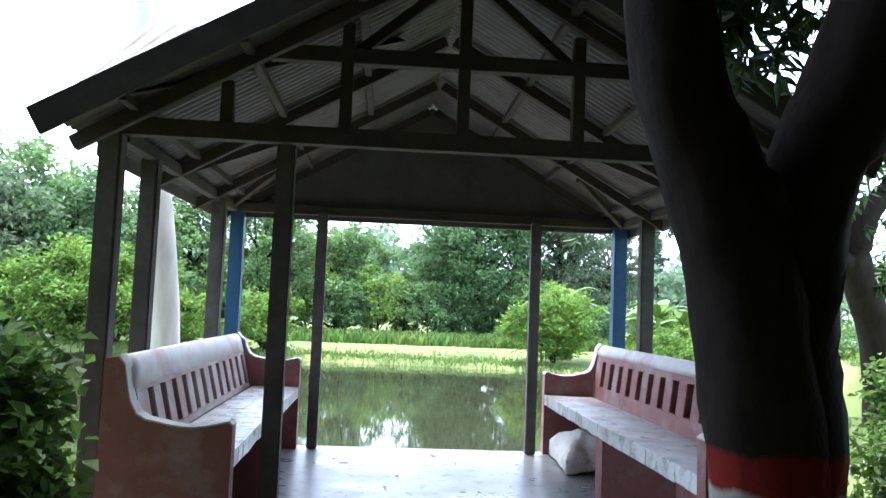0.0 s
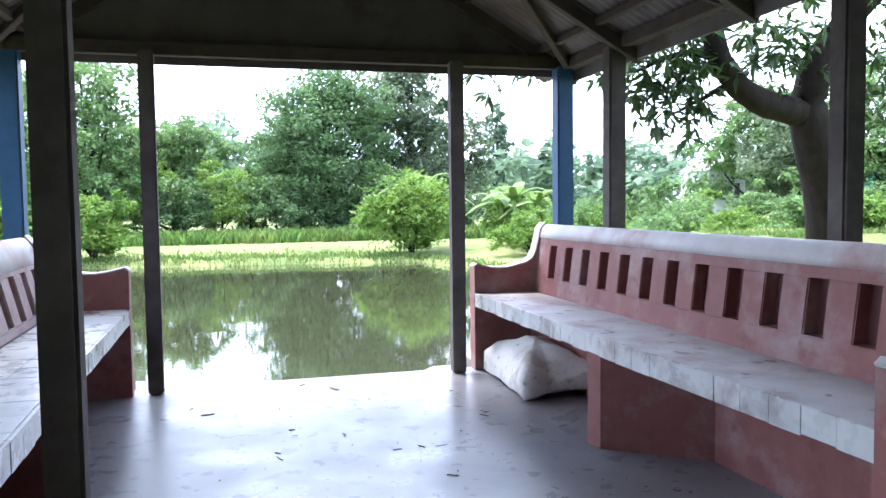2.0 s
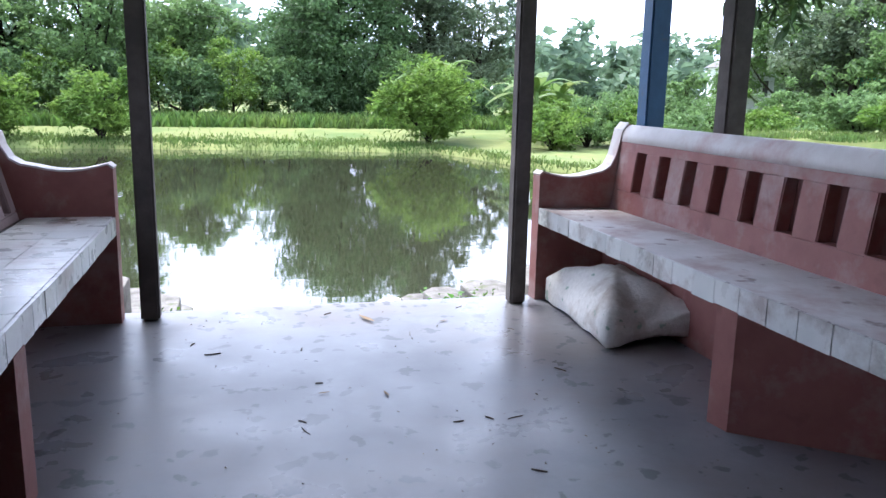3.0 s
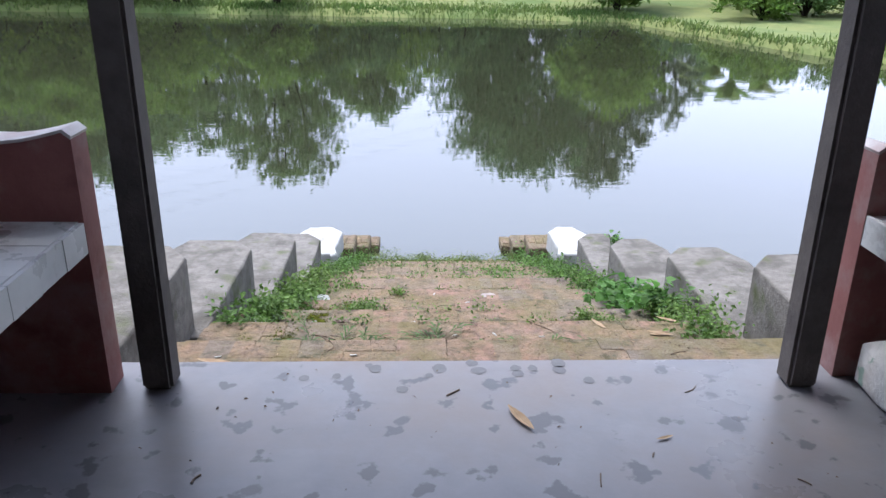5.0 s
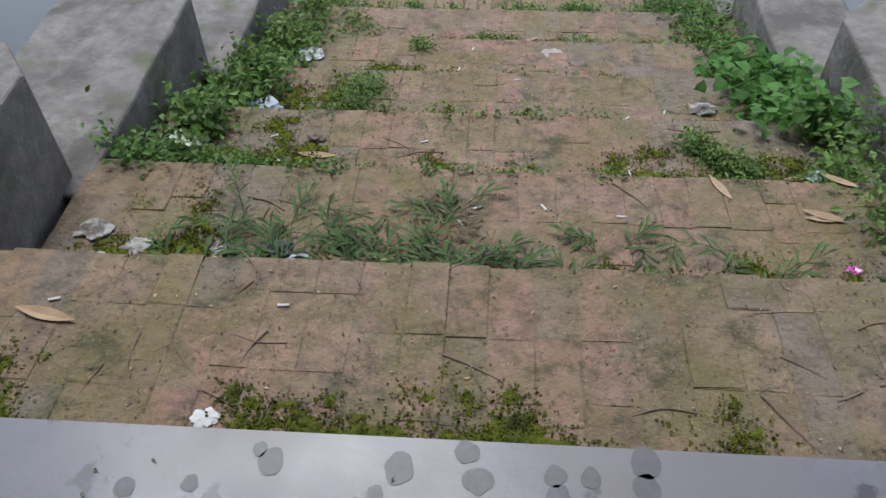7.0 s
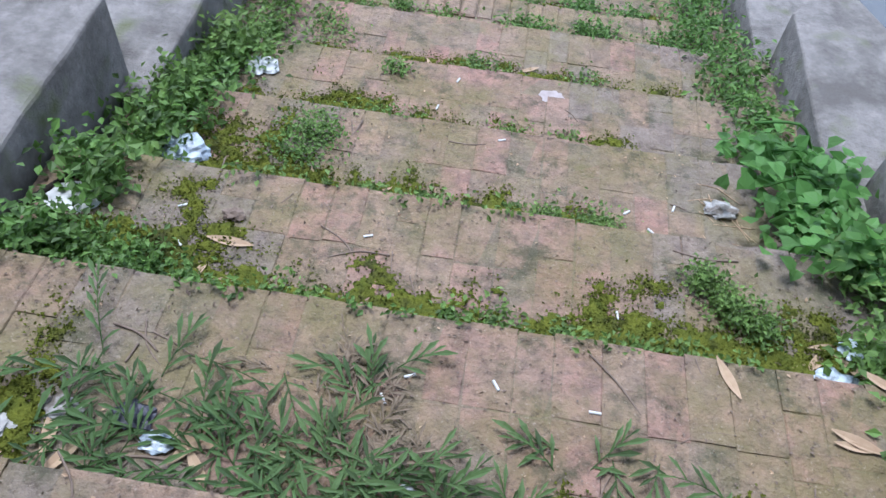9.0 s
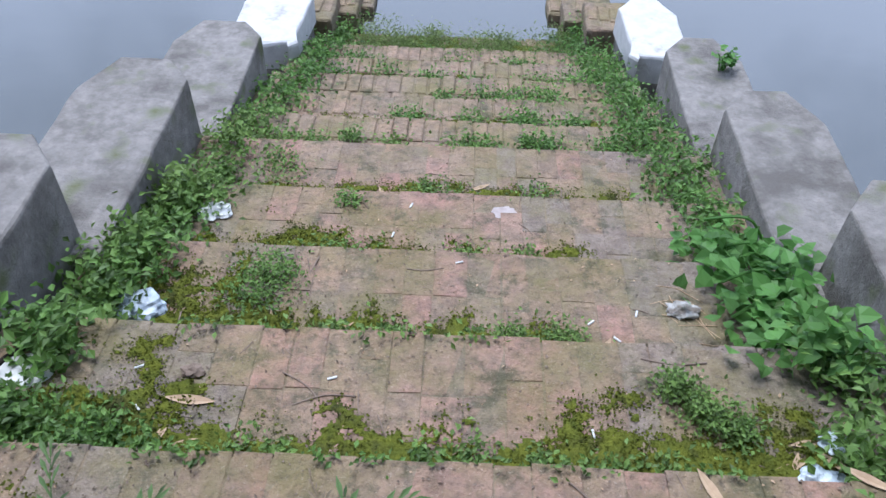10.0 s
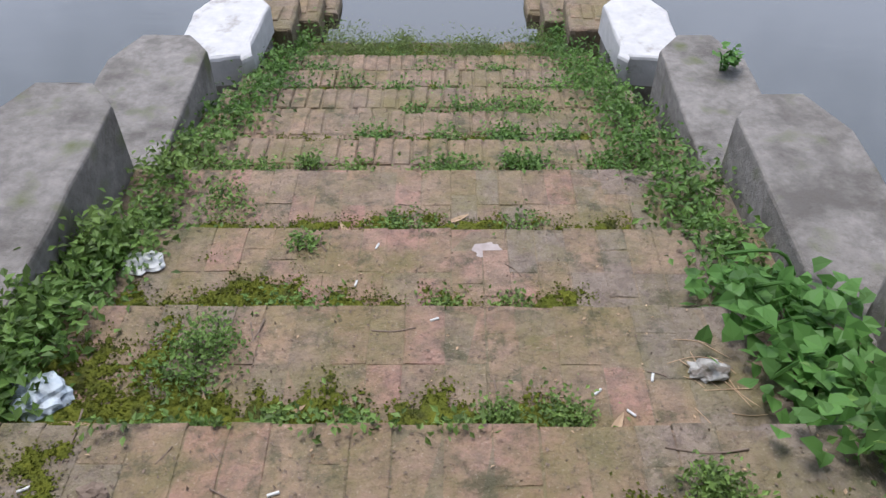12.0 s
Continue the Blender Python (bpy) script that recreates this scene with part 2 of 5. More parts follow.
M_SHADE_WALL = surf("skylight_block_wall", (0.06, 0.055, 0.048), (0.1, 0.09, 0.08), 3, (0.05, 0.06, 0.03), 0.8, (0.45, 0.65), rough=0.95, bump=0.4, bump_scale=20)
M_HOUSE = surf("white_house_wall", (0.62, 0.64, 0.66), (0.7, 0.72, 0.73), 2, (0.5, 0.52, 0.54), 0.6, rough=0.85, bump=0.1)
M_HOUSE_GREEN = surf("green_house_wall", (0.1, 0.42, 0.34), (0.14, 0.5, 0.4), 2, rough=0.8)
M_DARK = surf("dark_opening", (0.03, 0.03, 0.03), (0.05, 0.05, 0.05), 3, rough=0.7)


def leaf_mat(name, c1, c2, c3, transl=0.48, island=0.35, rough=0.5):
    return surf(name, c1, c2, 1.2, c3, 0.35, (0.45, 0.65), rough=rough, bump=0.0, island=island, transl=transl, spec=0.3)


L_MANGO = leaf_mat("mango_leaf", (0.035, 0.075, 0.018), (0.055, 0.11, 0.025), (0.03, 0.06, 0.015), 0.12)
L_TREE = leaf_mat("tree_leaf", (0.14, 0.23, 0.08), (0.19, 0.295, 0.105), (0.12, 0.2, 0.075))
L_DARK = leaf_mat("dense_dark_leaf", (0.1, 0.175, 0.072), (0.14, 0.23, 0.09), (0.09, 0.16, 0.068))
L_GREY = leaf_mat("grey_green_leaf", (0.12, 0.165, 0.095), (0.16, 0.205, 0.12), (0.09, 0.14, 0.07))
L_BRIGHT = leaf_mat("bright_bush_leaf", (0.14, 0.24, 0.045), (0.2, 0.3, 0.06), (0.1, 0.19, 0.035))
L_WEED = leaf_mat("weed_leaf", (0.085, 0.165, 0.035), (0.14, 0.24, 0.055), (0.17, 0.235, 0.06), 0.4, 0.5)
L_TUFT = leaf_mat("tuft_blade", (0.075, 0.13, 0.04), (0.11, 0.18, 0.06), (0.13, 0.17, 0.06))
L_VINE = leaf_mat("vine_leaf", (0.1, 0.22, 0.05), (0.15, 0.3, 0.07), (0.08, 0.17, 0.03))
L_GRASS = leaf_mat("grass_blade", (0.13, 0.19, 0.05), (0.19, 0.24, 0.07), (0.09, 0.16, 0.035))
L_BANANA = leaf_mat("banana_leaf", (0.14, 0.25, 0.07), (0.22, 0.33, 0.1), (0.26, 0.3, 0.1))
# distance haze is put into these bluer leaf colours
L_FAR_HAZE = leaf_mat("hazed_far_leaf", (0.14, 0.21, 0.13), (0.19, 0.27, 0.17), (0.12, 0.19, 0.12), island=0.2)

M_WATER = bpy.data.materials.new("pond_water")
M_WATER.use_nodes = True
nt = M_WATER.node_tree
b = nt.nodes["Principled BSDF"]
b.inputs["Base Color"].default_value = (0.034, 0.036, 0.02, 1)
b.inputs["Roughness"].default_value = 0.02
b.inputs["IOR"].default_value = 2.1
b.inputs["Specular IOR Level"].default_value = 0.5
w_geo = nt.nodes.new("ShaderNodeNewGeometry")
w_map = nt.nodes.new("ShaderNodeMapping")
w_map.inputs["Scale"].default_value = (0.35, 1.0, 1.0)
w_n = nt.nodes.new("ShaderNodeTexNoise")
w_n.inputs["Scale"].default_value = 3.2
w_n.inputs["Detail"].default_value = 3
w_b = nt.nodes.new("ShaderNodeBump")
w_b.inputs["Strength"].default_value = 0.022
w_b.inputs["Distance"].default_value = 0.06
link(nt, w_geo.outputs["Position"], w_map.inputs["Vector"])
link(nt, w_map.outputs["Vector"], w_n.inputs["Vector"])
link(nt, w_n.outputs["Fac"], w_b.inputs["Height"])
link(nt, w_b.outputs["Normal"], b.inputs["Normal"])


# ---- building helpers ----
def attach(ob, parent):
    """Parents ob, which was built in place, under a thing or a part."""
    m, up = Matrix(), parent
    while up:
        m = up.matrix_basis @ (up.matrix_parent_inverse if up.parent else Matrix()) @ m if not up.parent else up.matrix_parent_inverse @ up.matrix_basis @ m
        up = up.parent
    ob.parent = parent
    ob.matrix_parent_inverse = m.inverted()


def part(name, bm, material, parent=None, label="", smooth=False):
    me = bpy.data.meshes.new(name)
    bm.to_mesh(me)
    bm.free()
    me.materials.append(material)
    if smooth:
        for p in me.polygons:
            p.use_smooth = True
    ob = new(name, me)
    if parent:
        attach(ob, parent)
    if label:
        ob["label"] = label
    return ob


def mesh_ob(name, verts, faces, material, parent=None, smooth=False):
    me = bpy.data.meshes.new(name)
    me.from_pydata(verts, [], faces)
    me.materials.append(material)
    if smooth:
        for p in me.polygons:
            p.use_smooth = True
    me.update()
    ob = new(name, me)
    if parent:
        attach(ob, parent)
    return ob


def box(bm, x0, x1, y0, y1, z0, z1, bevel=0.0, m=None):
    r = bmesh.ops.create_cube(bm, size=1.0)
    vs = r["verts"]
    bmesh.ops.scale(bm, vec=(x1 - x0, y1 - y0, z1 - z0), verts=vs)
    bmesh.ops.translate(bm, vec=((x0 + x1) / 2, (y0 + y1) / 2, (z0 + z1) / 2), verts=vs)
    if bevel:
        es = list({e for v in vs for e in v.link_edges})
        r2 = bmesh.ops.bevel(bm, geom=es, offset=bevel, segments=2, affect="EDGES")
        vs = list({v for f in r2["faces"] for v in f.verts} | {v for v in vs if v.is_valid})
    if m:
        bmesh.ops.transform(bm, matrix=m, verts=vs)
    return vs


def boxed(x0, x1, y0, y1, z0, z1, bevel=0.0, m=None):
    bm = bmesh.new()
    box(bm, x0, x1, y0, y1, z0, z1, bevel, m)
    return bm


def bar(p, q, w, h, bevel=0.004):
    """A beam of w by h from p to q."""
    p, q = Vector(p), Vector(q)
    d = q - p
    m = Matrix.Translation((p + q) / 2) @ d.to_track_quat("Y", "Z").to_matrix().to_4x4()
    return boxed(-w / 2, w / 2, -d.length / 2, d.length / 2, -h / 2, h / 2, bevel, m)


def prism(bm, poly, z0, z1, bevel=0.0):
    lo = [bm.verts.new((x, y, z0)) for x, y in poly]
    hi = [bm.verts.new((x, y, z1)) for x, y in poly]
    n = len(poly)
    bm.faces.new(lo[::-1])
    top = bm.faces.new(hi)
    for i in range(n):
        bm.faces.new((lo[i], lo[(i + 1) % n], hi[(i + 1) % n], hi[i]))
    bmesh.ops.recalc_face_normals(bm, faces=bm.faces[:])
    if bevel:
        bmesh.ops.bevel(bm, geom=[e for e in bm.edges if any(v in hi for v in e.verts)], offset=bevel, segments=2, affect="EDGES")


def tube(path, radii, sides=10, wobble=0.0, seed=0):
    """A tapered, uneven limb along a path of points."""
    rng = random.Random(seed)
    bm = bmesh.new()
    rings = []
    pts = [Vector(p) for p in path]
    for i, p in enumerate(pts):
        d = (pts[min(i + 1, len(pts) - 1)] - pts[max(i - 1, 0)]).normalized()
        q = d.to_track_quat("Z", "X")
        ring = []
        for k in range(sides):
            a = 2 * math.pi * k / sides
            r = radii[i] * (1 + wobble * rng.uniform(-1, 1))
            ring.append(bm.verts.new(p + q @ Vector((r * math.cos(a), r * math.sin(a), 0))))
        rings.append(ring)
    for a, c in zip(rings, rings[1:]):
        for k in range(sides):
            bm.faces.new((a[k], a[(k + 1) % sides], c[(k + 1) % sides], c[k]))
    bm.faces.new(rings[0][::-1])
    bm.faces.new(rings[-1])
    return bm


def smooth_path(pts, n):
    """Points along a rounded line through pts."""
    pts = [Vector(p) for p in pts]
    out = []
    for i in range(len(pts) - 1):
        p0, p1, p2, p3 = pts[max(i - 1, 0)], pts[i], pts[i + 1], pts[min(i + 2, len(pts) - 1)]
        for k in range(n):
            t = k / n
            out.append(0.5 * ((2 * p1) + (p2 - p0) * t + (2 * p0 - 5 * p1 + 4 * p2 - p3) * t * t + (3 * p1 - p0 - 3 * p2 + p3) * t ** 3))
    out.append(pts[-1])
    return out


def lerp_list(vals, n):
    xs = np.linspace(0, len(vals) - 1, n)
    return list(np.interp(xs, range(len(vals)), vals))


def leaf_cloud(name, centres, length, width, material, parent=None, seed=0, droop=0.3, fold=0.25, broad=False):
    """One small folded leaf at each of the centres, turned at random."""
    rng = np.random.default_rng(seed)
    c = np.asarray(centres, float)
    n = len(c)
    a = rng.uniform(0, 2 * np.pi, n)
    tilt = rng.normal(-droop, 0.5, n)
    d = np.stack([np.cos(a) * np.cos(tilt), np.sin(a) * np.cos(tilt), np.sin(tilt)], 1)
    up = rng.normal(0, 0.45, (n, 3)) + (0, 0, 1)
    s = np.cross(d, up)
    s /= np.linalg.norm(s, axis=1)[:, None] + 1e-9
    nrm = np.cross(s, d)
    k = rng.uniform(0.65, 1.3, n)[:, None]
    L, W = length * k, width * k
    if broad:
        v = np.stack([c + d * L * 0.1, c + s * W * 0.46 + d * L * 0.08, c + d * L * 0.5 + s * W * 0.42 + nrm * W * 0.1, c + d * L, c + d * L * 0.5 - s * W * 0.42 + nrm * W * 0.1, c - s * W * 0.46 + d * L * 0.08], 1).reshape(-1, 3)
        f = np.arange(6 * n).reshape(n, 6)
        tri = np.concatenate([f[:, [0, 1, 2]], f[:, [0, 2, 3]], f[:, [0, 3, 4]], f[:, [0, 4, 5]]], 0)
        return mesh_ob(name, v.tolist(), tri.tolist(), material, parent)
    v = np.stack([c, c + d * L * 0.45 + s * W / 2 + nrm * W * fold, c + d * L, c + d * L * 0.45 - s * W / 2 + nrm * W * fold], 1).reshape(-1, 3)
    f = np.arange(4 * n).reshape(n, 4)
    tri = np.concatenate([f[:, [0, 1, 2]], f[:, [0, 2, 3]]], 0)
    return mesh_ob(name, v.tolist(), tri.tolist(), material, parent)


def crown_points(n, blobs, seed=0, hollow=0.55):
    """Points scattered through the outer parts of many small clumps inside the given ellipsoids (x, y, z, rx, ry, rz)."""
    rng = np.random.default_rng(seed)
    out = []
    vol = np.array([bb[3] * bb[4] * bb[5] for bb in blobs]) ** 0.67
    for bb, share in zip(blobs, vol / vol.sum()):
        m = max(8, int(n * share))
        clumps = max(5, m // 45)
        d = rng.normal(size=(clumps, 3))
        d /= np.linalg.norm(d, axis=1)[:, None]
        r = rng.uniform(hollow, 1.0, clumps)[:, None]
        cc = d * r
        pick = rng.integers(0, clumps, m)
        p = cc[pick] + rng.normal(0, 0.13, (m, 3))
        out.append(p * np.array(bb[3:6]) + np.array(bb[0:3]))
    return np.concatenate(out)


def thing(name, label, category, group="", at=(0, 0, 0)):
    ob = new(name)
    ob.empty_display_size = 0.2
    ob.location = at
    return tagged(ob, label, category, group)


def structure(ob, label="", category=""):
    return tagged(ob, label, category, "", "structure")


# ---- ground, pond and distance ----
def smoothstep(a, b_, v):
    t = np.clip((v - a) / (b_ - a), 0, 1)
    return t * t * (3 - 2 * t)


WATER_Z = -2.0


def ground_z(x, y):
    x, y = np.asarray(x, float), np.asarray(y, float)
    near = np.interp(x, [-60, -8, -4.6, -2.7, 2.6, 3.4, 7, 10, 13, 16, 19, 60], [1.0, 2.0, 5.4, 8.4, 9.3, 10.2, 12, 13.5, 16, 21, 38, 60])
    far = np.interp(x, [-80, -14, 3, 9.5, 11.5, 13.5, 20, 60], [50, 47.5, 45.5, 44, 37, 31, 27, 26])
    wob = 0.35 * np.sin(x * 0.9) * np.cos(y * 0.3) + 0.2 * np.sin(x * 2.3 + 1)
    d = np.minimum(y - near - wob, far + wob * 0.6 - y)
    land = np.where(y > (near + far) / 2, -1.75 + 0.03 * np.clip(y - 45, 0, 14), -0.16) + 0.05 * np.sin(x * 1.3) * np.sin(y * 1.1)
    land = np.where((x > 5) & (y < far), np.maximum(-1.75, land - 0.2 * (x - 5)), land)
    z = land + (-3.0 - land) * smoothstep(-0.7, 1.5, d)
    stairs = -0.85 - 0.3 * np.clip(y - 8.1, 0, 9)
    return np.where((np.abs(x) < 2.1) & (y > 7.9) & (y < 17), np.minimum(z, stairs), np.where((np.abs(x) < 2.6) & (y > 3.9) & (y < 8.4), -0.22, z))


xs = np.unique(np.concatenate([np.linspace(-500, -60, 18), np.linspace(-60, -8, 40), np.linspace(-8, 16, 97), np.linspace(16, 70, 36), np.linspace(70, 500, 18)]))
ys = np.unique(np.concatenate([np.linspace(-300, -12, 14), np.linspace(-12, 56, 200), np.linspace(56, 110, 24), np.linspace(110, 900, 20)]))
gx, gy = np.meshgrid(xs, ys)
gz = ground_z(gx, gy)
nx, ny = len(xs), len(ys)
idx = np.arange(nx * ny).reshape(ny, nx)
quads = np.stack([idx[:-1, :-1], idx[:-1, 1:], idx[1:, 1:], idx[1:, :-1]], -1).reshape(-1, 4)
ground = mesh_ob("ground", np.stack([gx, gy, gz], -1).reshape(-1, 3).tolist(), quads.tolist(), M_MEADOW, smooth=True)
structure(ground, "yellow-green grass and bare earth round a pond", "ground")
water = mesh_ob("water", [(-110, 0, WATER_Z), (110, 0, WATER_Z), (110, 56, WATER_Z), (-110, 56, WATER_Z)], [(0, 1, 2, 3)], M_WATER)
structure(water, "still brown-green pond water reflecting trees and sky", "water")


# unseen dark earth added before the pavilion, to cut light bounced off the meadow
path = mesh_ob("path", [(-5, -3.6, -0.09), (6.5, -3.6, -0.09), (6.5, 3.2, -0.09), (2.6, 4.1, -0.09), (-2.4, 4.1, -0.09), (-5, 2.2, -0.09)], [(0, 1, 2, 3, 4, 5)], M_EARTH)
structure(path, "dark earth sheet added out of view to cut bounced light", "path")
# plain walls added out of view behind the entrance, to block skylight
for name, x0, x1, y0, y1 in (("wall_south", -5.2, 6.7, -3.8, -3.6), ("wall_west", -5.2, -5.0, -3.6, 3.0), ("wall_east", 6.5, 6.7, -3.6, 3.8)):
    structure(part(name, boxed(x0, x1, y0, y1, -0.3, 4.8, 0.02), M_SHADE_WALL), "tall dark wall added out of view to block skylight", "wall")


# ---- trees and bushes ----
def tree(name, label, x, y, height, spread, leaf, n, size, seed, trunk_r=0.22, crown_from=0.3, clump=9, bark=M_BARK, group="trees on the far bank", width_ratio=0.55, z0=None):
    rng = random.Random(seed)
    z = float(ground_z(x, y)) if z0 is None else z0
    root = thing(name, label, "tree" if "bush" not in name else "bush", group, (x, y, z))
    top = Vector((x + rng.uniform(-0.4, 0.4), y + rng.uniform(-0.4, 0.4), z + height * 0.8))
    base = Vector((x, y, z - 0.2))
    mid = base.lerp(top, 0.5) + Vector((rng.uniform(-0.3, 0.3), rng.uniform(-0.3, 0.3), 0)) * height * 0.1
    path = smooth_path([base, mid, top], 5)
    part("trunk", tube(path, lerp_list([trunk_r * 1.3, trunk_r * 0.8, trunk_r * 0.2], len(path)), 8, 0.12, seed), bark, root, smooth=True)
    blobs = []
    for k in range(clump):
        f = crown_from + (1 - crown_from) * (k + 0.5) / clump
        reach = spread * (0.35 + 0.65 * math.sin(math.pi * min(1, 0.25 + 0.72 * f))) * rng.uniform(0.45, 0.8)
        a = k * 2.4 + rng.uniform(-0.5, 0.5)
        c = Vector((x + reach * math.cos(a), y + reach * math.sin(a), z + height * f))
        r = spread * rng.uniform(0.36, 0.58)
        blobs.append((c.x, c.y, c.z - r * 0.1, r, r, r * width_ratio * 1.25))
        s = path[min(len(path) - 1, int(len(path) * max(0.1, f - 0.25)))]
        lp = smooth_path([s, s.lerp(c, 0.6) + Vector((0, 0, -0.06 * height)), c], 3)
        part("limb", tube(lp, lerp_list([trunk_r * 0.45, trunk_r * 0.08], len(lp)), 6, 0.1, seed + k), bark, root)
    blobs.append((x, y, z + height * (0.5 + crown_from * 0.5), spread * 0.75, spread * 0.75, height * (1 - crown_from) * 0.42))
    leaf_cloud("crown", crown_points(int(n * 2.2), blobs, seed, 0.35), size * 0.78, size * 0.5, leaf, root, seed)
    return root


def place(px, dist):
    """A spot on the far side, by bearing from the pavilion's middle line."""
    a = math.atan((px - 784) / 1394) + radians(12.5)
    return -0.55 + 1.55 * dist * math.sin(a), 3 + 1.55 * dist * math.cos(a)


FAR = [
    # bearing, distance, height, spread, leaf, leaves, leaf size
    (-560, 42, 11.5, 5.0, L_TREE, 5200, 0.5), (-430, 38, 10.0, 4.6, L_GREY, 4800, 0.46), (-300, 43, 12.5, 5.2, L_TREE, 5200, 0.5),
    (-160, 40, 10.0, 4.4, L_DARK, 4800, 0.45), (-40, 46, 11.0, 4.6, L_TREE, 4600, 0.46), (75, 50, 9.2, 4.2, L_DARK, 4600, 0.42),
    (235, 42, 9.4, 4.2, L_TREE, 6000, 0.36), (385, 45, 6.6, 3.3, L_TREE, 4600, 0.36), (655, 43, 8.9, 4.3, L_DARK, 11000, 0.34),
    (590, 47, 7.0, 2.6, L_DARK, 4200, 0.36), (790, 46, 10.6, 3.3, L_GREY, 8000, 0.34), (880, 50, 7.4, 3.0, L_GREY, 3400, 0.36), (953, 90, 13.5, 2.2, L_FAR_HAZE, 2200, 0.5),
    (1430, 62, 10.0, 5.0, L_TREE, 5000, 0.5), (1540, 56, 8.6, 4.6, L_GREY, 4800, 0.46), (1680, 52, 10.2, 4.6, L_TREE, 4600, 0.48), (1830, 50, 9.5, 4.6, L_DARK, 4400, 0.48),
    (2050, 48, 9.5, 5.0, L_TREE, 4000, 0.5),
]
for i, (px, dist, hh, sp, leaf, n, size) in enumerate(FAR):
    x, y = place(px, dist)
    kind = {id(L_DARK): "dense dark green broadleaf tree behind the meadow", id(L_GREY): "grey-green feathery tree behind the meadow", id(L_FAR_HAZE): "tall slender hazy tree in the distance"}.get(id(leaf), "tall leafy green tree behind the meadow")
    hh *= 0.66 if px < 60 else 0.92
    tree("tree", kind, x, y, hh * 1.6, sp * 1.5, leaf, n, size * 1.4, 100 + i, 0.36, 0.22 if hh < 10 else 0.32, 12)
# understorey along the back of the meadow
for i in range(26):
    px = -600 + i * 62 + random.uniform(-18, 18)
    x, y = place(px, random.uniform(38.0, 41.5))
    tree("bush", "leafy green undergrowth bush below the far trees", x, y, random.uniform(3.2, 5.8), random.uniform(2.3, 3.4), random.choice([L_TREE, L_DARK, L_TREE, L_BRIGHT]), 1700, 0.36, 300 + i, 0.08, 0.12, 7, group="undergrowth")
for i in range(14):
    px = 960 + i * 75 + random.uniform(-20, 20)
    x, y = place(px, random.uniform(38, 46) + (6 if px > 1250 else 0))
    tree("bush", "low green bush on the far bank", x, y, random.uniform(2.4, 4.2), random.uniform(2.0, 3.0), random.choice([L_TREE, L_BRIGHT, L_TREE]), 1400, 0.34, 340 + i, 0.07, 0.1, 6, group="undergrowth")
# trees added behind the entrance, out of the walk's sight, to block skylight
for i, (x, y, hh, sp) in enumerate([(-9, -5, 8, 3.6), (-4.5, -7.5, 9, 4), (0.5, -8, 9, 4), (5.5, -7, 9, 4), (9.5, -3.5, 8, 3.6), (-9.5, 0.0, 6, 3.0), (-5.5, -3.5, 6, 3), (7.0, -1.0, 7, 3), (-1.5, -5.5, 6, 3), (3.0, -5.0, 6, 3)]):
    tree("tree", "leafy green tree added out of view to block skylight", x, y, hh, sp, L_DARK, 2600, 0.5, 400 + i, 0.2, 0.1, 12, group="garden trees")
# hazy woods and hill in the distance
hill_v, rng = [], np.random.default_rng(7)
for k in range(150):
    px = rng.uniform(-700, 2300)
    dist = rng.uniform(80, 150)
    x, y = place(px, dist)
    hump = 5.0 * math.exp(-((px - 470) / 140) ** 2) + 1.5 * math.exp(-((px - 1150) / 200) ** 2)
    hgt = dist * 0.09 + rng.uniform(0, 3.5) + hump * dist / 75
    hill_v.append((x, y, hgt * 0.45 - 1.2, 9.5, 9.5, hgt * 0.55 + 1.0))
hills = leaf_cloud("backdrop", crown_points(46000, hill_v, 9, 0.3), 2.2, 1.5, L_FAR_HAZE, seed=9)
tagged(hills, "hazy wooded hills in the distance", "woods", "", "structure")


def bush(x, y, w, h, leaf, n, size, seed, label, group="bushes at the water", z0=None):
    z = float(ground_z(x, y)) if z0 is None else z0
    root = thing("bush", label, "bush", group, (x, y, z))
    rng = random.Random(seed)
    blobs = []
    for k in range(13):
        a = k * 2.4
        rr = w * 0.5 * (0.2 + 0.62 * (k % 5) / 4)
        f = 0.2 + 0.66 * ((k * 0.618) % 1.0)
        c = Vector((x + rr * math.cos(a), y + rr * math.sin(a), z + h * f * (1.0 if rr < 0.3 * w else 0.85)))
        r = w * rng.uniform(0.13, 0.21)
        blobs.append((c.x, c.y, c.z, r, r, r * 0.85))
        lp = smooth_path([(x, y, z - 0.1), (x + (c.x - x) * 0.35, y + (c.y - y) * 0.35, z + (c.z - z) * 0.5), c], 3)
        part("stem", tube(lp, lerp_list([0.07, 0.015], len(lp)), 6, 0.1, k), M_BARK, root)
    blobs.append((x, y, z + h * 0.5, w * 0.4, w * 0.4, h * 0.42))
    blobs.append((x, y, z + h * 0.34, w * 0.46, w * 0.46, h * 0.26))
    leaf_cloud("crown", crown_points(int(n * 1.7), blobs, seed, 0.5), size, size * 0.45, leaf, root, seed, droop=-0.1)
    return root


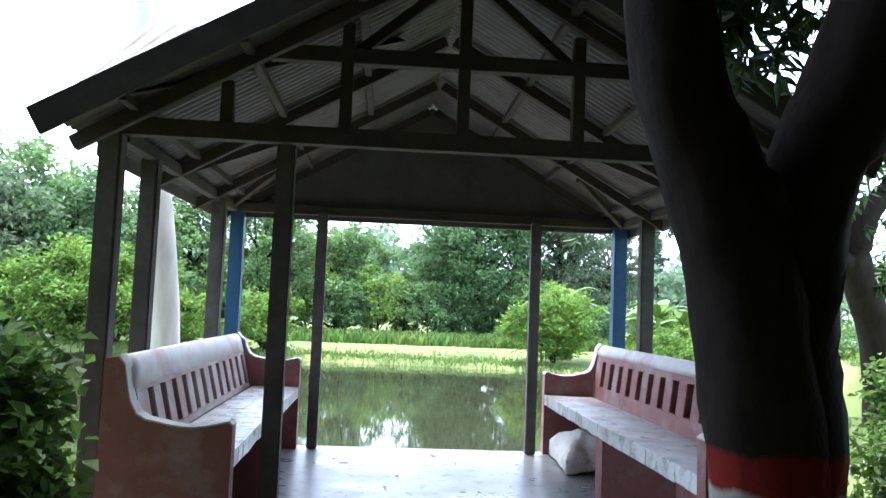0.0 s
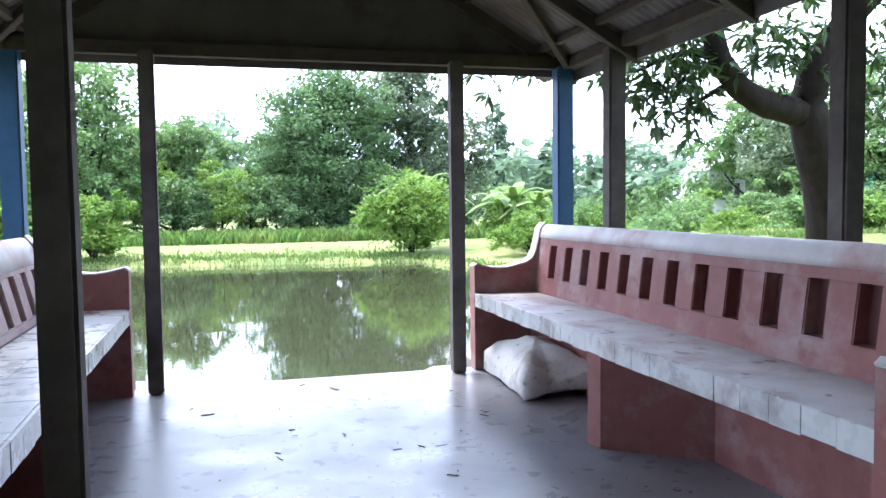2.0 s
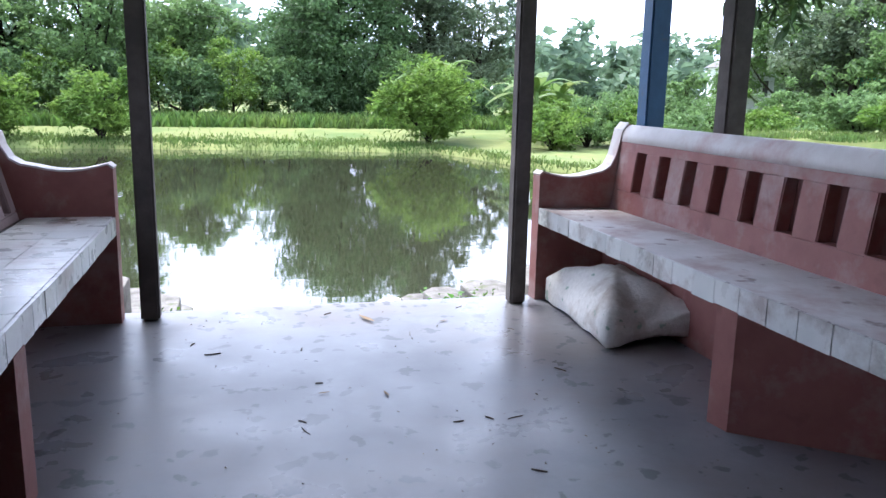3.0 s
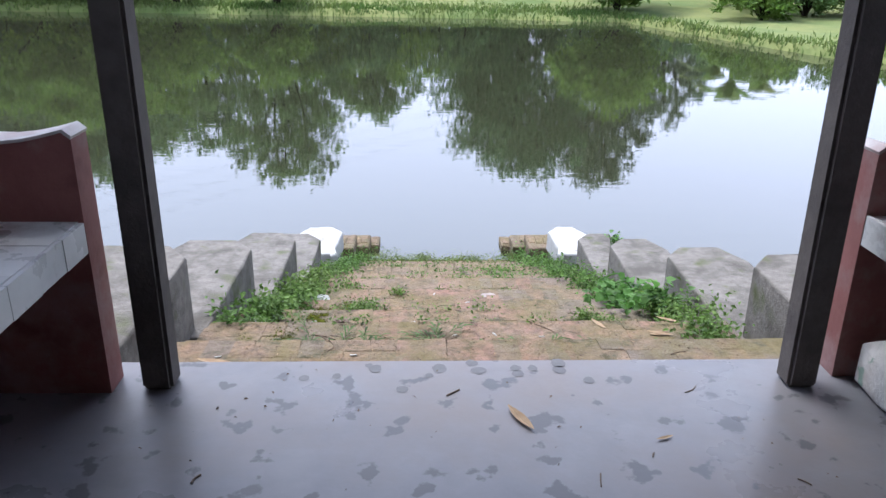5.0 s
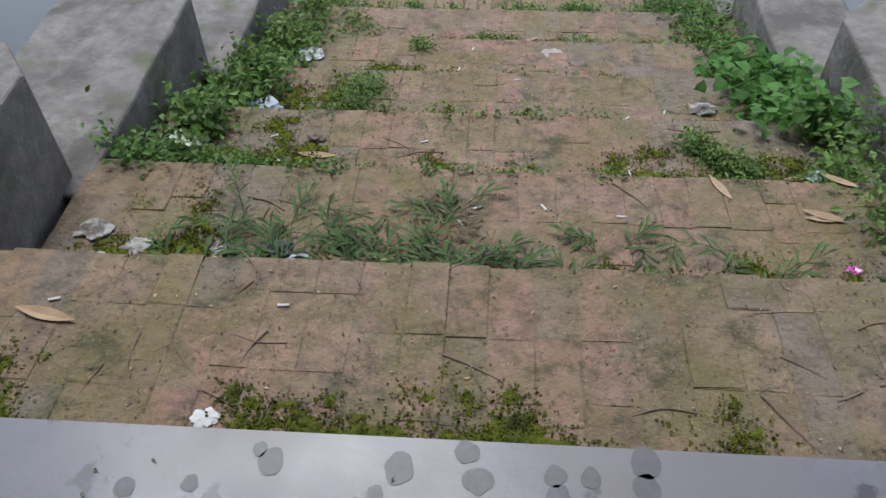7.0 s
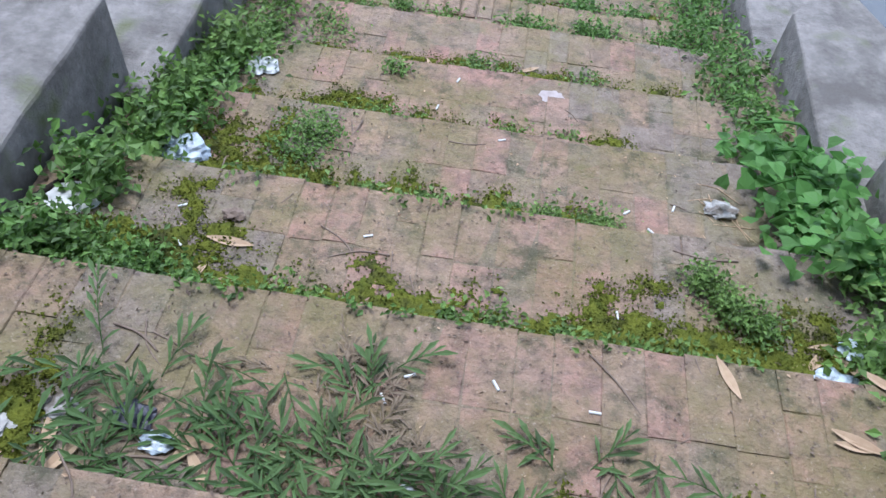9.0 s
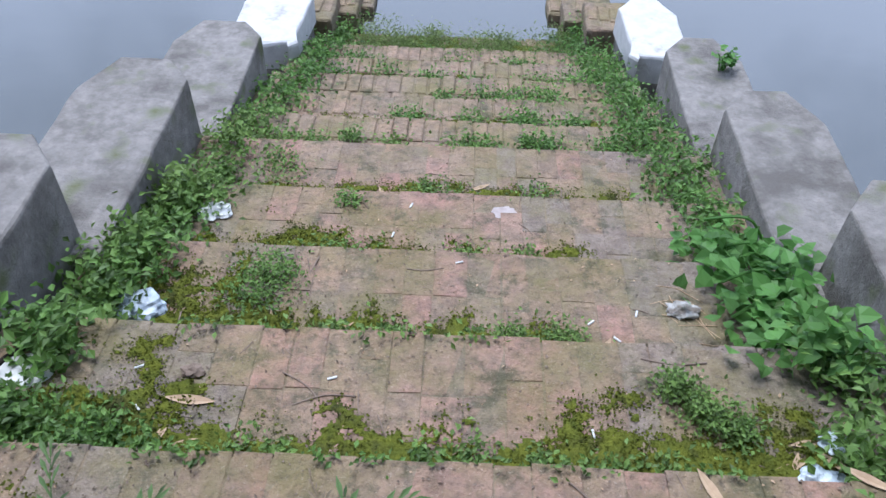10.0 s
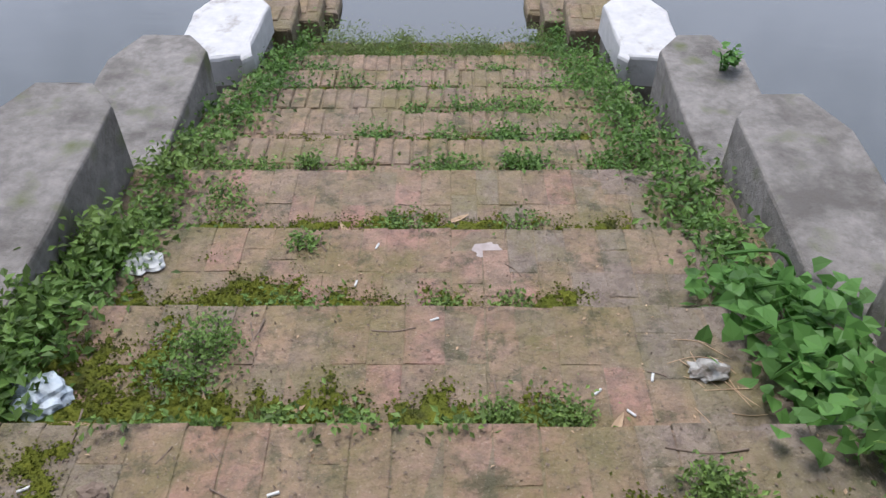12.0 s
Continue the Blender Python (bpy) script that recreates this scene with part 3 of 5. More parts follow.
for px, dist, w, h, n, size, label in [(803, 29.3, 5.9, 5.0, 6200, 0.32, "rounded bright green bush standing at the water's edge"), (243, 29.8, 4.3, 4.1, 4200, 0.29, "small bright green bush standing at the water's edge"),
                                     (-70, 31.5, 8.0, 6.4, 5600, 0.36, "broad bright green bush on the far bank"), (-200, 33, 8.6, 7.2, 5600, 0.38, "broad bright green bush on the far bank"), (60, 30.8, 4.2, 3.8, 3000, 0.3, "small bright green bush on the far bank")]:
    x, y = place(px, dist)
    bush(x, y, w, h, L_BRIGHT, n, size, int(px) + 500, label)
for k, (px, dist, w, h) in enumerate([(1020, 28, 4.6, 2.6), (1080, 30, 4.8, 3.2), (1150, 31, 4.8, 3.0), (1250, 28, 4.4, 2.4), (1010, 33, 4.4, 3.2), (1310, 33, 5.4, 3.4), (1400, 30, 4.6, 2.6), (1480, 27, 3.4, 1.8), (1200, 25, 3.0, 1.4), (1560, 25, 3.6, 1.8), (1640, 23, 3.2, 1.6)]):
    x, y = place(px, dist)
    bush(x, y, w, h, L_TREE if k % 2 else L_BRIGHT, 2400, 0.26, 40 + k, "low leafy green shrub on the grassy bank")


def banana(x, y, h, seed):
    rng = random.Random(seed)
    z = float(ground_z(x, y))
    root = thing("banana_plant", "banana plant with long arching pale green leaves", "banana plant", "banana plants", (x, y, z))
    part("stem", tube(smooth_path([(x, y, z - 0.1), (x + 0.1, y, z + h * 0.5)], 4), lerp_list([0.2, 0.12], 5), 8, 0.05, seed), L_BANANA, root, "pale green stem", True)
    for k in range(9):
        a = k * 2.4 + rng.uniform(-0.3, 0.3)
        lift = rng.uniform(0.35, 1.2)
        ln = h * rng.uniform(0.38, 0.55)
        bm = bmesh.new()
        rows = []
        for i in range(9):
            t = i / 8
            r = ln * t * math.cos(lift) * (1 + 0.2 * t)
            zz = z + h * 0.48 + ln * (math.sin(lift) * t - 0.75 * t * t * (1.3 - lift * 0.5))
            w = 0.4 * math.sin(math.pi * min(0.97, 0.12 + 0.85 * t)) + 0.01
            c = Vector((x + 0.1 + r * math.cos(a), y + r * math.sin(a), zz))
            s = Vector((-math.sin(a), math.cos(a), 0)) * w
            rows.append([bm.verts.new(c - s + Vector((0, 0, -0.05))), bm.verts.new(c), bm.verts.new(c + s + Vector((0, 0, -0.05)))])
        for p, q in zip(rows, rows[1:]):
            for j in (0, 1):
                bm.faces.new((p[j], p[j + 1], q[j + 1], q[j]))
        part("leaf", bm, L_BANANA, root)


for px, dist, h, seed in [(985, 31, 6.2, 3), (1025, 32, 5.6, 4), (960, 33, 5.4, 5), (815, 31.5, 7.4, 6)]:
    x, y = place(px, dist)
    banana(x, y, h, seed)


# grass at the pond's edges
def blades(name, pts, length, width, mat, seed, label):
    rng = np.random.default_rng(seed)
    c = np.asarray(pts, float)
    n = len(c)
    a = rng.uniform(0, 2 * np.pi, n)
    s = np.stack([np.cos(a), np.sin(a), np.zeros(n)], 1)
    lean = np.stack([np.cos(a * 3.3), np.sin(a * 3.3), np.zeros(n)], 1) * rng.uniform(0.1, 0.7, n)[:, None]
    L = (length * rng.uniform(0.5, 1.3, n))[:, None]
    up = np.array((0, 0, 1.0))
    v = np.stack([c - s * width / 2, c + s * width / 2, c + (up + lean * 0.5) * L * 0.6 + s * width * 0.3, c + (up * 0.95 + lean) * L], 1).reshape(-1, 3)
    f = np.arange(4 * n).reshape(n, 4)
    tri = np.concatenate([f[:, [0, 1, 2]], f[:, [0, 2, 3]]], 0)
    ob = mesh_ob(name, v.tolist(), tri.tolist(), mat)
    return tagged(ob, label, "grass", "", "stuff")


rng = np.random.default_rng(5)
gxp = rng.uniform(-45, 34, 26000)
gyp = np.interp(gxp, [-80, -14, 3, 9.5, 11.5, 13.5, 20, 60], [50, 47.5, 45.5, 44, 37, 31, 27, 26]) + rng.gamma(2.0, 1.0, 26000) - 0.3
pick = rng.uniform(size=26000) < 0.45 + 0.55 * np.sin(gxp * 0.8 + 2 * np.sin(gyp)) ** 2
gxp, gyp = gxp[pick], gyp[pick]
blades("bank_grass", np.stack([gxp, gyp, ground_z(gxp, gyp) - 0.03], 1), 0.24, 0.07, L_GRASS, 6, "rough tufted grass along the pond bank")
gxp, gyp = rng.uniform(-50, 50, 30000), rng.uniform(57, 64, 30000)
blades("tall_grass", np.stack([gxp, gyp, ground_z(gxp, gyp) - 0.03], 1), 0.8, 0.22, L_WEED, 7, "tall green weeds at the foot of the trees")
gxp = np.concatenate([rng.uniform(2.7, 16, 9000), rng.uniform(-4.2, -2.5, 2500)])
gyp = np.concatenate([rng.uniform(3.0, 17, 9000), rng.uniform(4.0, 10.6, 2500)])
zz = ground_z(gxp, gyp)
ok = zz > WATER_Z - 0.02
blades("near_grass", np.stack([gxp, gyp, zz - 0.02], 1)[ok], 0.2, 0.022, L_GRASS, 8, "short grass on the near bank")


# distant houses
def house(x, y, w, d, h, wall_mat, seed, label, roof_mat=M_TIN, z0=None):
    z = float(ground_z(x, y)) if z0 is None else z0
    root = thing("house", label, "house", "distant houses", (x, y, z))
    part("wall", boxed(x - w / 2, x + w / 2, y - d / 2, y + d / 2, z - 0.2, z + h, 0.03), wall_mat, root)
    bm = bmesh.new()
    o = 0.35
    z1, z2 = z + h, z + h + 0.28 * w
    pts = [(x - w / 2 - o, y - d / 2 - o, z1), (x, y - d / 2 - o, z2), (x + w / 2 + o, y - d / 2 - o, z1), (x - w / 2 - o, y + d / 2 + o, z1), (x, y + d / 2 + o, z2), (x + w / 2 + o, y + d / 2 + o, z1)]
    v = [bm.verts.new(p) for p in pts]
    for f in ((0, 1, 4, 3), (1, 2, 5, 4), (0, 2, 1), (3, 4, 5), (0, 3, 5, 2)):
        bm.faces.new([v[i] for i in f])
    bmesh.ops.recalc_face_normals(bm, faces=bm.faces[:])
    part("roof", bm, roof_mat, root)
    for wx in (-0.27, 0.27):
        win = part("window", boxed(x + wx * w - 0.35, x + wx * w + 0.35, y - d / 2 - 0.03, y - d / 2 + 0.02, z + h * 0.45, z + h * 0.75, 0.01), M_DARK, root)
        win.name = "window"


hx, hy = place(1345, 66)
house(hx, hy, 5.0, 6.0, 6.0, M_HOUSE, 1, "small white house with a pale tin roof among trees")
hx, hy = place(1640, 60)
house(hx, hy, 8.0, 6.0, 5.0, M_HOUSE_GREEN, 2, "green-walled house with a tin roof among trees")
hx, hy = place(1760, 63)
house(hx, hy, 7.0, 6.0, 5.4, M_HOUSE, 3, "pale house with a tin roof among trees")


# overhead cables
for k in range(3):
    x0, y0 = place(150, 30)
    x1, y1 = place(980, 58)
    p = smooth_path([(x0 - 12, y0 - 6, 9.5 - 0.8 * k), (x0, y0, 7.6 - 0.8 * k), ((x0 + x1) / 2, (y0 + y1) / 2, 6.6 - 0.85 * k), (x1, y1, 7.0 - 0.9 * k), (x1 + 12, y1 + 8, 8.5 - 0.9 * k)], 6)
    tagged(part("cable", tube(p, [0.007] * len(p), 5), M_POST), "thin overhead cable sagging before the far trees", "cable", "overhead cables")


# ---- pavilion ----
floor = part("floor", boxed(-2.35, 2.35, 4.15, 8.1, -0.2, 0.0, 0.008), M_FLOOR)
structure(floor, "smooth grey cement pavilion floor with damp spots", "floor")
ROOF_SLOPE, RIDGE_Z = 0.57, 3.49


def roof_z(x):
    return RIDGE_Z - ROOF_SLOPE * abs(x)


def post(x, y, w, top, mat, label, lean=0.0):
    root = thing("post", label, "post", "pavilion posts", (x, y, 0))
    bm = boxed(-w / 2, w / 2, -w / 2, w / 2, 0, top, 0.012)
    bmesh.ops.translate(bm, vec=(x, y, 0), verts=bm.verts[:])
    part("shaft", bm, mat, root)


PLAIN, PAINTED = "square weathered grey concrete pavilion post", "square blue-painted concrete corner post"
for x, y, w, mat in [(-1.05, 7.95, 0.1, M_POST), (1.085, 7.94, 0.1, M_POST), (-1.9, 8.08, 0.13, M_BLUE), (1.97, 8.02, 0.13, M_BLUE), (-1.93, 7.32, 0.12, M_POST), (1.97, 7.18, 0.12, M_POST),
                     (-1.95, 5.3, 0.11, M_POST), (2.05, 5.2, 0.11, M_POST), (-1.01, 4.7, 0.105, M_POST), (-1.97, 4.63, 0.12, M_POST), (2.2, 4.66, 0.12, M_POST)]:
    post(x, y, w, 2.3 if y > 5 else 2.32, mat, PAINTED if mat is M_BLUE else PLAIN)


def timber(name, p, q, w, h, label, mat=M_TIMBER, group="roof timbers"):
    ob = part(name, bar(p, q, w, h), mat)
    return tagged(ob, label, "roof beam", group)


timber("roof_beam", (-2.1, 4.63, 2.36), (2.3, 4.63, 2.36), 0.09, 0.1, "dark timber tie beam across the open front gable")
timber("roof_beam", (-1.12, 4.63, 2.84), (1.12, 4.63, 2.84), 0.08, 0.09, "dark timber collar beam of the front gable")
for x in (-1.35, -0.68, 0.0, 0.68, 1.35):
    timber("strut", (x, 4.63, 2.41), (x, 4.63, roof_z(x) - 0.07), 0.07, 0.07, "short dark timber strut in the front gable")
timber("strut", (-0.62, 4.65, 2.88), (-0.05, 4.65, 3.36), 0.05, 0.06, "slanting dark timber strut in the front gable")
timber("strut", (0.62, 4.65, 2.88), (0.05, 4.65, 3.36), 0.05, 0.06, "slanting dark timber strut in the front gable")
for x in (-1.94, 2.0):
    timber("wall_plate", (x, 4.7, 2.32), (x, 8.1, 2.32), 0.07, 0.08, "dark timber plate along the pavilion side")
timber("wall_plate", (-2.0, 8.05, 2.33), (2.05, 8.05, 2.33), 0.08, 0.09, "dark timber plate over the far posts")
for y in (4.45, 5.9, 7.1, 8.08):
    for s in (-1, 1):
        timber("rafter", (s * 2.12, y, roof_z(2.12) - 0.07), (s * 0.03, y, roof_z(0.03) - 0.07), 0.06, 0.08, "sloping timber rafter under the tin roof")
for s in (-1, 1):
    for x in (0.6, 1.2, 1.8):
        timber("purlin", (s * x, 4.2, roof_z(x) - 0.005 - 0.03), (s * x, 8.6, roof_z(x) - 0.035), 0.05, 0.045, "thin timber purlin under the tin roof")
    timber("brace", (s * 1.98, 7.95, 2.3), (s * 1.35, 7.3, 2.66), 0.05, 0.06, "slanting dark timber brace under the roof corner")
    timber("brace", (s * 2.02, 6.0, 2.3), (s * 1.2, 6.4, 2.72), 0.05, 0.06, "slanting dark timber brace under the roof")


def corrugated(p00, p10, p01, p11, waves, amp=0.011, per=6):
    """A wavy sheet over four corners; the waves run from the 0 side to the 1 side."""
    a, b_, c, d = Vector(p00), Vector(p10), Vector(p01), Vector(p11)
    nrm = (b_ - a).cross(c - a).normalized()
    bm = bmesh.new()
    n = waves * per
    top, bot = [], []
    for i in range(n + 1):
        t = i / n
        o = nrm * amp * math.sin(2 * math.pi * i / per)
        top.append((bm.verts.new(a.lerp(b_, t) + o), bm.verts.new(c.lerp(d, t) + o)))
        bot.append((bm.verts.new(a.lerp(b_, t) + o - nrm * 0.004), bm.verts.new(c.lerp(d, t) + o - nrm * 0.004)))
    for i in range(n):
        bm.faces.new((top[i][0], top[i + 1][0], top[i + 1][1], top[i][1]))
        bm.faces.new((bot[i][1], bot[i + 1][1], bot[i + 1][0], bot[i][0]))
    for i, j in ((0, 0), (n, n)):
        bm.faces.new((top[i][0], top[i][1], bot[i][1], bot[i][0]))
    return bm


roof = thing("roof", "weathered corrugated tin pavilion roof", "roof", "", (0, 4.0, RIDGE_Z))
roof["kind"] = "structure"
for s in (-1, 1):
    part("roof_sheet", corrugated((0, 4.05, RIDGE_Z + 0.01), (0, 8.75, RIDGE_Z + 0.01), (s * 2.12, 4.05, roof_z(2.12) + 0.01), (s * 2.12, 8.75, roof_z(2.12) + 0.01), 60), M_TIN, roof, smooth=True)
part("ridge_cap", boxed(-0.12, 0.12, 4.03, 8.77, RIDGE_Z - 0.0, RIDGE_Z + 0.05, 0.01), M_TIN, roof)
# bargeboards of the front gable
for s in (-1, 1):
    part("bargeboard", bar((s * 2.15, 4.03, roof_z(2.15) - 0.03), (0, 4.03, RIDGE_Z - 0.03), 0.025, 0.15), M_TIMBER, roof)
# upper roof slope that rises behind the gable
part("upper_roof_sheet", corrugated((-2.13, 4.12, 2.31), (-1.95, 4.12, 2.36), (-2.08, 5.45, 3.25), (-0.3, 5.45, 3.25), 14), M_TIN, roof, smooth=True)
# tin sheeting of the far gable and the sides
bm = bmesh.new()
prof = [(-2.08, 2.24), (2.08, 2.24), (2.08, roof_z(2.08) - 0.02), (0, RIDGE_Z - 0.03), (-2.08, roof_z(2.08) - 0.02)]
lo = [bm.verts.new((x, 8.13, z)) for x, z in prof]
hi = [bm.verts.new((x, 8.145, z)) for x, z in prof]
bm.faces.new(lo)
bm.faces.new(hi[::-1])
for i in range(5):
    bm.faces.new((lo[i], hi[i], hi[(i + 1) % 5], lo[(i + 1) % 5]))
gable = part("wall_gable", bm, M_TIN)
structure(gable, "dull grey tin sheeting closing the far gable", "wall")
for s in (-1, 1):
    sx = 2.085
    w = part("trim", boxed(s * sx - 0.008, s * sx + 0.008, 4.72, 8.12, 2.2, roof_z(2.085) - 0.015, 0.003), M_TIN)
    structure(w, "grey tin fascia along the pavilion side", "fascia")


# ---- benches ----
def bench(front, side, label, seat_k, slots, top, band, arms, backs, back_mat, whole, first, pier):
    """A built bench along the line of its front edge; side is +1 or -1, the way its back faces."""
    pts = [Vector((x, y, 0)) for x, y in front]
    seg = [(q - p).length for p, q in zip(pts, pts[1:])]
    total = sum(seg)
    cum = [0]
    for v in seg:
        cum.append(cum[-1] + v)

    def at(s, o, z):
        s = min(max(s, -0.2), total + 0.2)
        k = 0
        while k < len(seg) - 1 and s > cum[k + 1]:
            k += 1
        t = (s - cum[k]) / seg[k]
        p = pts[k].lerp(pts[k + 1], t)
        dirs = [(b_ - a).normalized() for a, b_ in zip(pts, pts[1:])]
        d = dirs[k]
        if len(dirs) > 1:
            bend = cum[1]
            f = min(1, max(0, (s - bend + 0.5)))
            d = dirs[0].lerp(dirs[1], f).normalized()
        nrm = Vector((-d.y, d.x, 0))
        if nrm.x * side < 0:
            nrm = -nrm
        return p + nrm * o + Vector((0, 0, z))

    def sweep(s0, s1, section, step=0.2, bevel=0.0):
        n = max(1, int(round((s1 - s0) / step)))
        bm = bmesh.new()
        rings = [[bm.verts.new(at(s0 + (s1 - s0) * i / n, o, z)) for o, z in section] for i in range(n + 1)]
        m = len(section)
        for a, c in zip(rings, rings[1:]):
            for k in range(m):
                bm.faces.new((a[k], a[(k + 1) % m], c[(k + 1) % m], c[k]))
        bm.faces.new(rings[0])
        bm.faces.new(rings[-1][::-1])
        bmesh.ops.recalc_face_normals(bm, faces=bm.faces[:])
        if bevel:
            sharp = [e for e in bm.edges if len(e.link_faces) == 2 and e.calc_face_angle(0) > 0.7]
            bmesh.ops.bevel(bm, geom=sharp, offset=bevel, segments=2, affect="EDGES")
        return bm

    mid = at(total / 2, 0.3, 0)
    root = thing("bench", label, "bench", "pavilion benches", mid)

    l0, l1 = backs

    def lean(z):
        return l0 + (l1 - l0) * (z - 0.5) / (top - 0.5)

    def sec(z0, z1, th=0.1):
        return [(lean(z0), z0), (lean(z0) + th, z0), (lean(z1) + th, z1), (lean(z1), z1)]

    a0, a1 = 0.1, total - 0.1
    z_lo, z_hi = slots
    k = seat_k
    part("lower_back", sweep(a0, a1, sec(0.5, z_lo + 0.002), bevel=0.006), back_mat, root)
    part("upper_back", sweep(a0, a1, sec(z_hi - 0.002, top - band), bevel=0.0), back_mat, root)
    cap = [(lean(top - band) - 0.004, top - band - 0.002), (lean(top - band) + 0.106, top - band - 0.002), (lean(top) + 0.104, top - 0.05), (lean(top) + 0.09, top - 0.02), (lean(top) + 0.06, top), (lean(top) + 0.03, top - 0.002),
           (lean(top) + 0.006, top - 0.025), (lean(top - 0.05) - 0.005, top - 0.06)]
    part("back_cap", sweep(a0 - 0.02, a1 + 0.02, cap, bevel=0.0), M_BENCH_TOP, root, "worn whitened rounded top", True)
    # sheet added behind the open slots; its dark colour stands for their shade
    part("slot_back", sweep(a0, a1, [(lean(z_lo) + 0.07, z_lo - 0.02), (lean(z_lo) + 0.095, z_lo - 0.02), (lean(z_hi) + 0.095, z_hi + 0.02), (lean(z_hi) + 0.07, z_hi + 0.02)]), M_SLOT_SHADE, root, "dark maroon sheet standing for shade in the slots")
    pitch, gap = 0.266, 0.108
    s = a0 + first
    start = a0
    while s + gap < a1 - 0.02:
        part("back_slat", sweep(start, s, sec(z_lo, z_hi), step=0.3, bevel=0.006), back_mat, root)
        start = s + gap
        s += pitch
    part("back_slat", sweep(start, a1, sec(z_lo, z_hi), step=0.3, bevel=0.006), back_mat, root)
    seat = part("seat", sweep(a0, a1, [(0.002, 0.475 * k), (l0 + 0.03, 0.475 * k), (l0 + 0.03, 0.556 * k), (0.002, 0.56 * k)], bevel=0.006), M_SEAT if whole else M_GROUT, root, "smooth whitewashed seat slab" if whole else "")
    rng = random.Random(3 + int(side))
    # square tiles on the seat
    n = int((a1 - a0) / 0.2)
    w = (a1 - a0) / n
    for i in range(0 if whole else n):
        s0 = a0 + i * w
        for r in range(2):
            o0 = 0.002 + r * (l0 - 0.01) / 2
            h = 0.563 * k + rng.uniform(0, 0.002)
            part("tile", sweep(s0 + 0.0015, s0 + w - 0.0015, [(o0, 0.5 * k), (o0 + (l0 - 0.01) / 2 - 0.003, 0.5 * k), (o0 + (l0 - 0.01) / 2 - 0.003, h), (o0, h)], step=0.4), M_TILE, seat)
    # tiles along the front edge
    n = int((a1 - a0) / 0.155)
    w = (a1 - a0) / n
    for i in range(n):
        s0 = a0 + i * w
        d = 0.012 + rng.uniform(0, 0.004)
        if rng.random() > 0.05:
            part("edge_tile", sweep(s0 + 0.002, s0 + w - 0.002, [(-d, (0.468 + rng.uniform(-0.006, 0.004)) * k), (0.0, 0.468 * k), (0.0, 0.562 * k), (-d, 0.562 * k)], step=0.4), M_TILE, seat)
    # solid ends: a slightly hollow arm that turns up into the back
    for (s0, s1), arm_z in zip(((0.0, 0.11), (total - 0.11, total)), arms):
        j = lean(arm_z) + (0.04 if s0 else 0.0)
        prof = [(-0.015, 0.0), (-0.015, arm_z - 0.02), (0.01, arm_z)]
        for i in range(1, 8):
            t = i / 7
            prof.append((0.01 + t * (j - 0.1), arm_z - 0.035 * math.sin(math.pi * min(1, t * 1.05))))
        prof += [(j - 0.04, arm_z + 0.03), (j - 0.008, arm_z + 0.09), (j + 0.01, arm_z + 0.16), (lean(top) - 0.006, top - 0.04), (lean(top) + 0.03, top + 0.004)]
        rim_n = len(prof)
        prof += [(lean(top) + 0.1, top - 0.01), (lean(top) + 0.11, 0.0)]
        arm = part("arm", sweep(s0, s1, prof, bevel=0.0), M_BENCH, root, "solid plastered end with a curved top")
        rim = [(o, z + 0.001) for o, z in prof[1:rim_n]]
        part("arm_rim", sweep(s0 - 0.003, s1 + 0.003, rim + [(o - 0.004, z + 0.01) for o, z in rim[::-1]], bevel=0.0), M_BENCH_TOP, arm, "worn whitened edge")
    # the pier under the seat
    bm = bmesh.new()
    prism(bm, pier, 0.0, 0.474 * k)
    part("pier", bm, M_BENCH, root, "plastered pier under the seat")
    part("rear_wall", sweep(a0, a1, [(l0 - 0.02, 0.0), (l0 + 0.1, 0.0), (l0 + 0.1, 0.505), (l0 - 0.02, 0.505)]), M_BENCH, root)
    return root


bench([(1.24, 8.08), (1.25, 5.97), (1.285, 4.105)], 1, "red plastered bench with slotted back and whitewashed seat", 1.04, (0.7, 0.945), 1.095, 0.1, (0.8, 0.795), (0.455, 0.53), M_BENCH, True, 0.235,
      [(1.238, 6.07), (1.255, 5.96), (1.71, 5.6), (1.71, 5.74)])
bench([(-1.21, 8.0), (-1.22, 5.87), (-1.2, 4.45)], -1, "faded red plastered bench with whitened slotted back and tiled seat", 1.045, (0.625, 0.89), 1.08, 0.165, (0.86, 0.75), (0.43, 0.57), M_BENCH_PALE, False, 0.1,
      [(-1.2, 5.87), (-1.2, 6.0), (-1.66, 6.0), (-1.66, 5.87)])


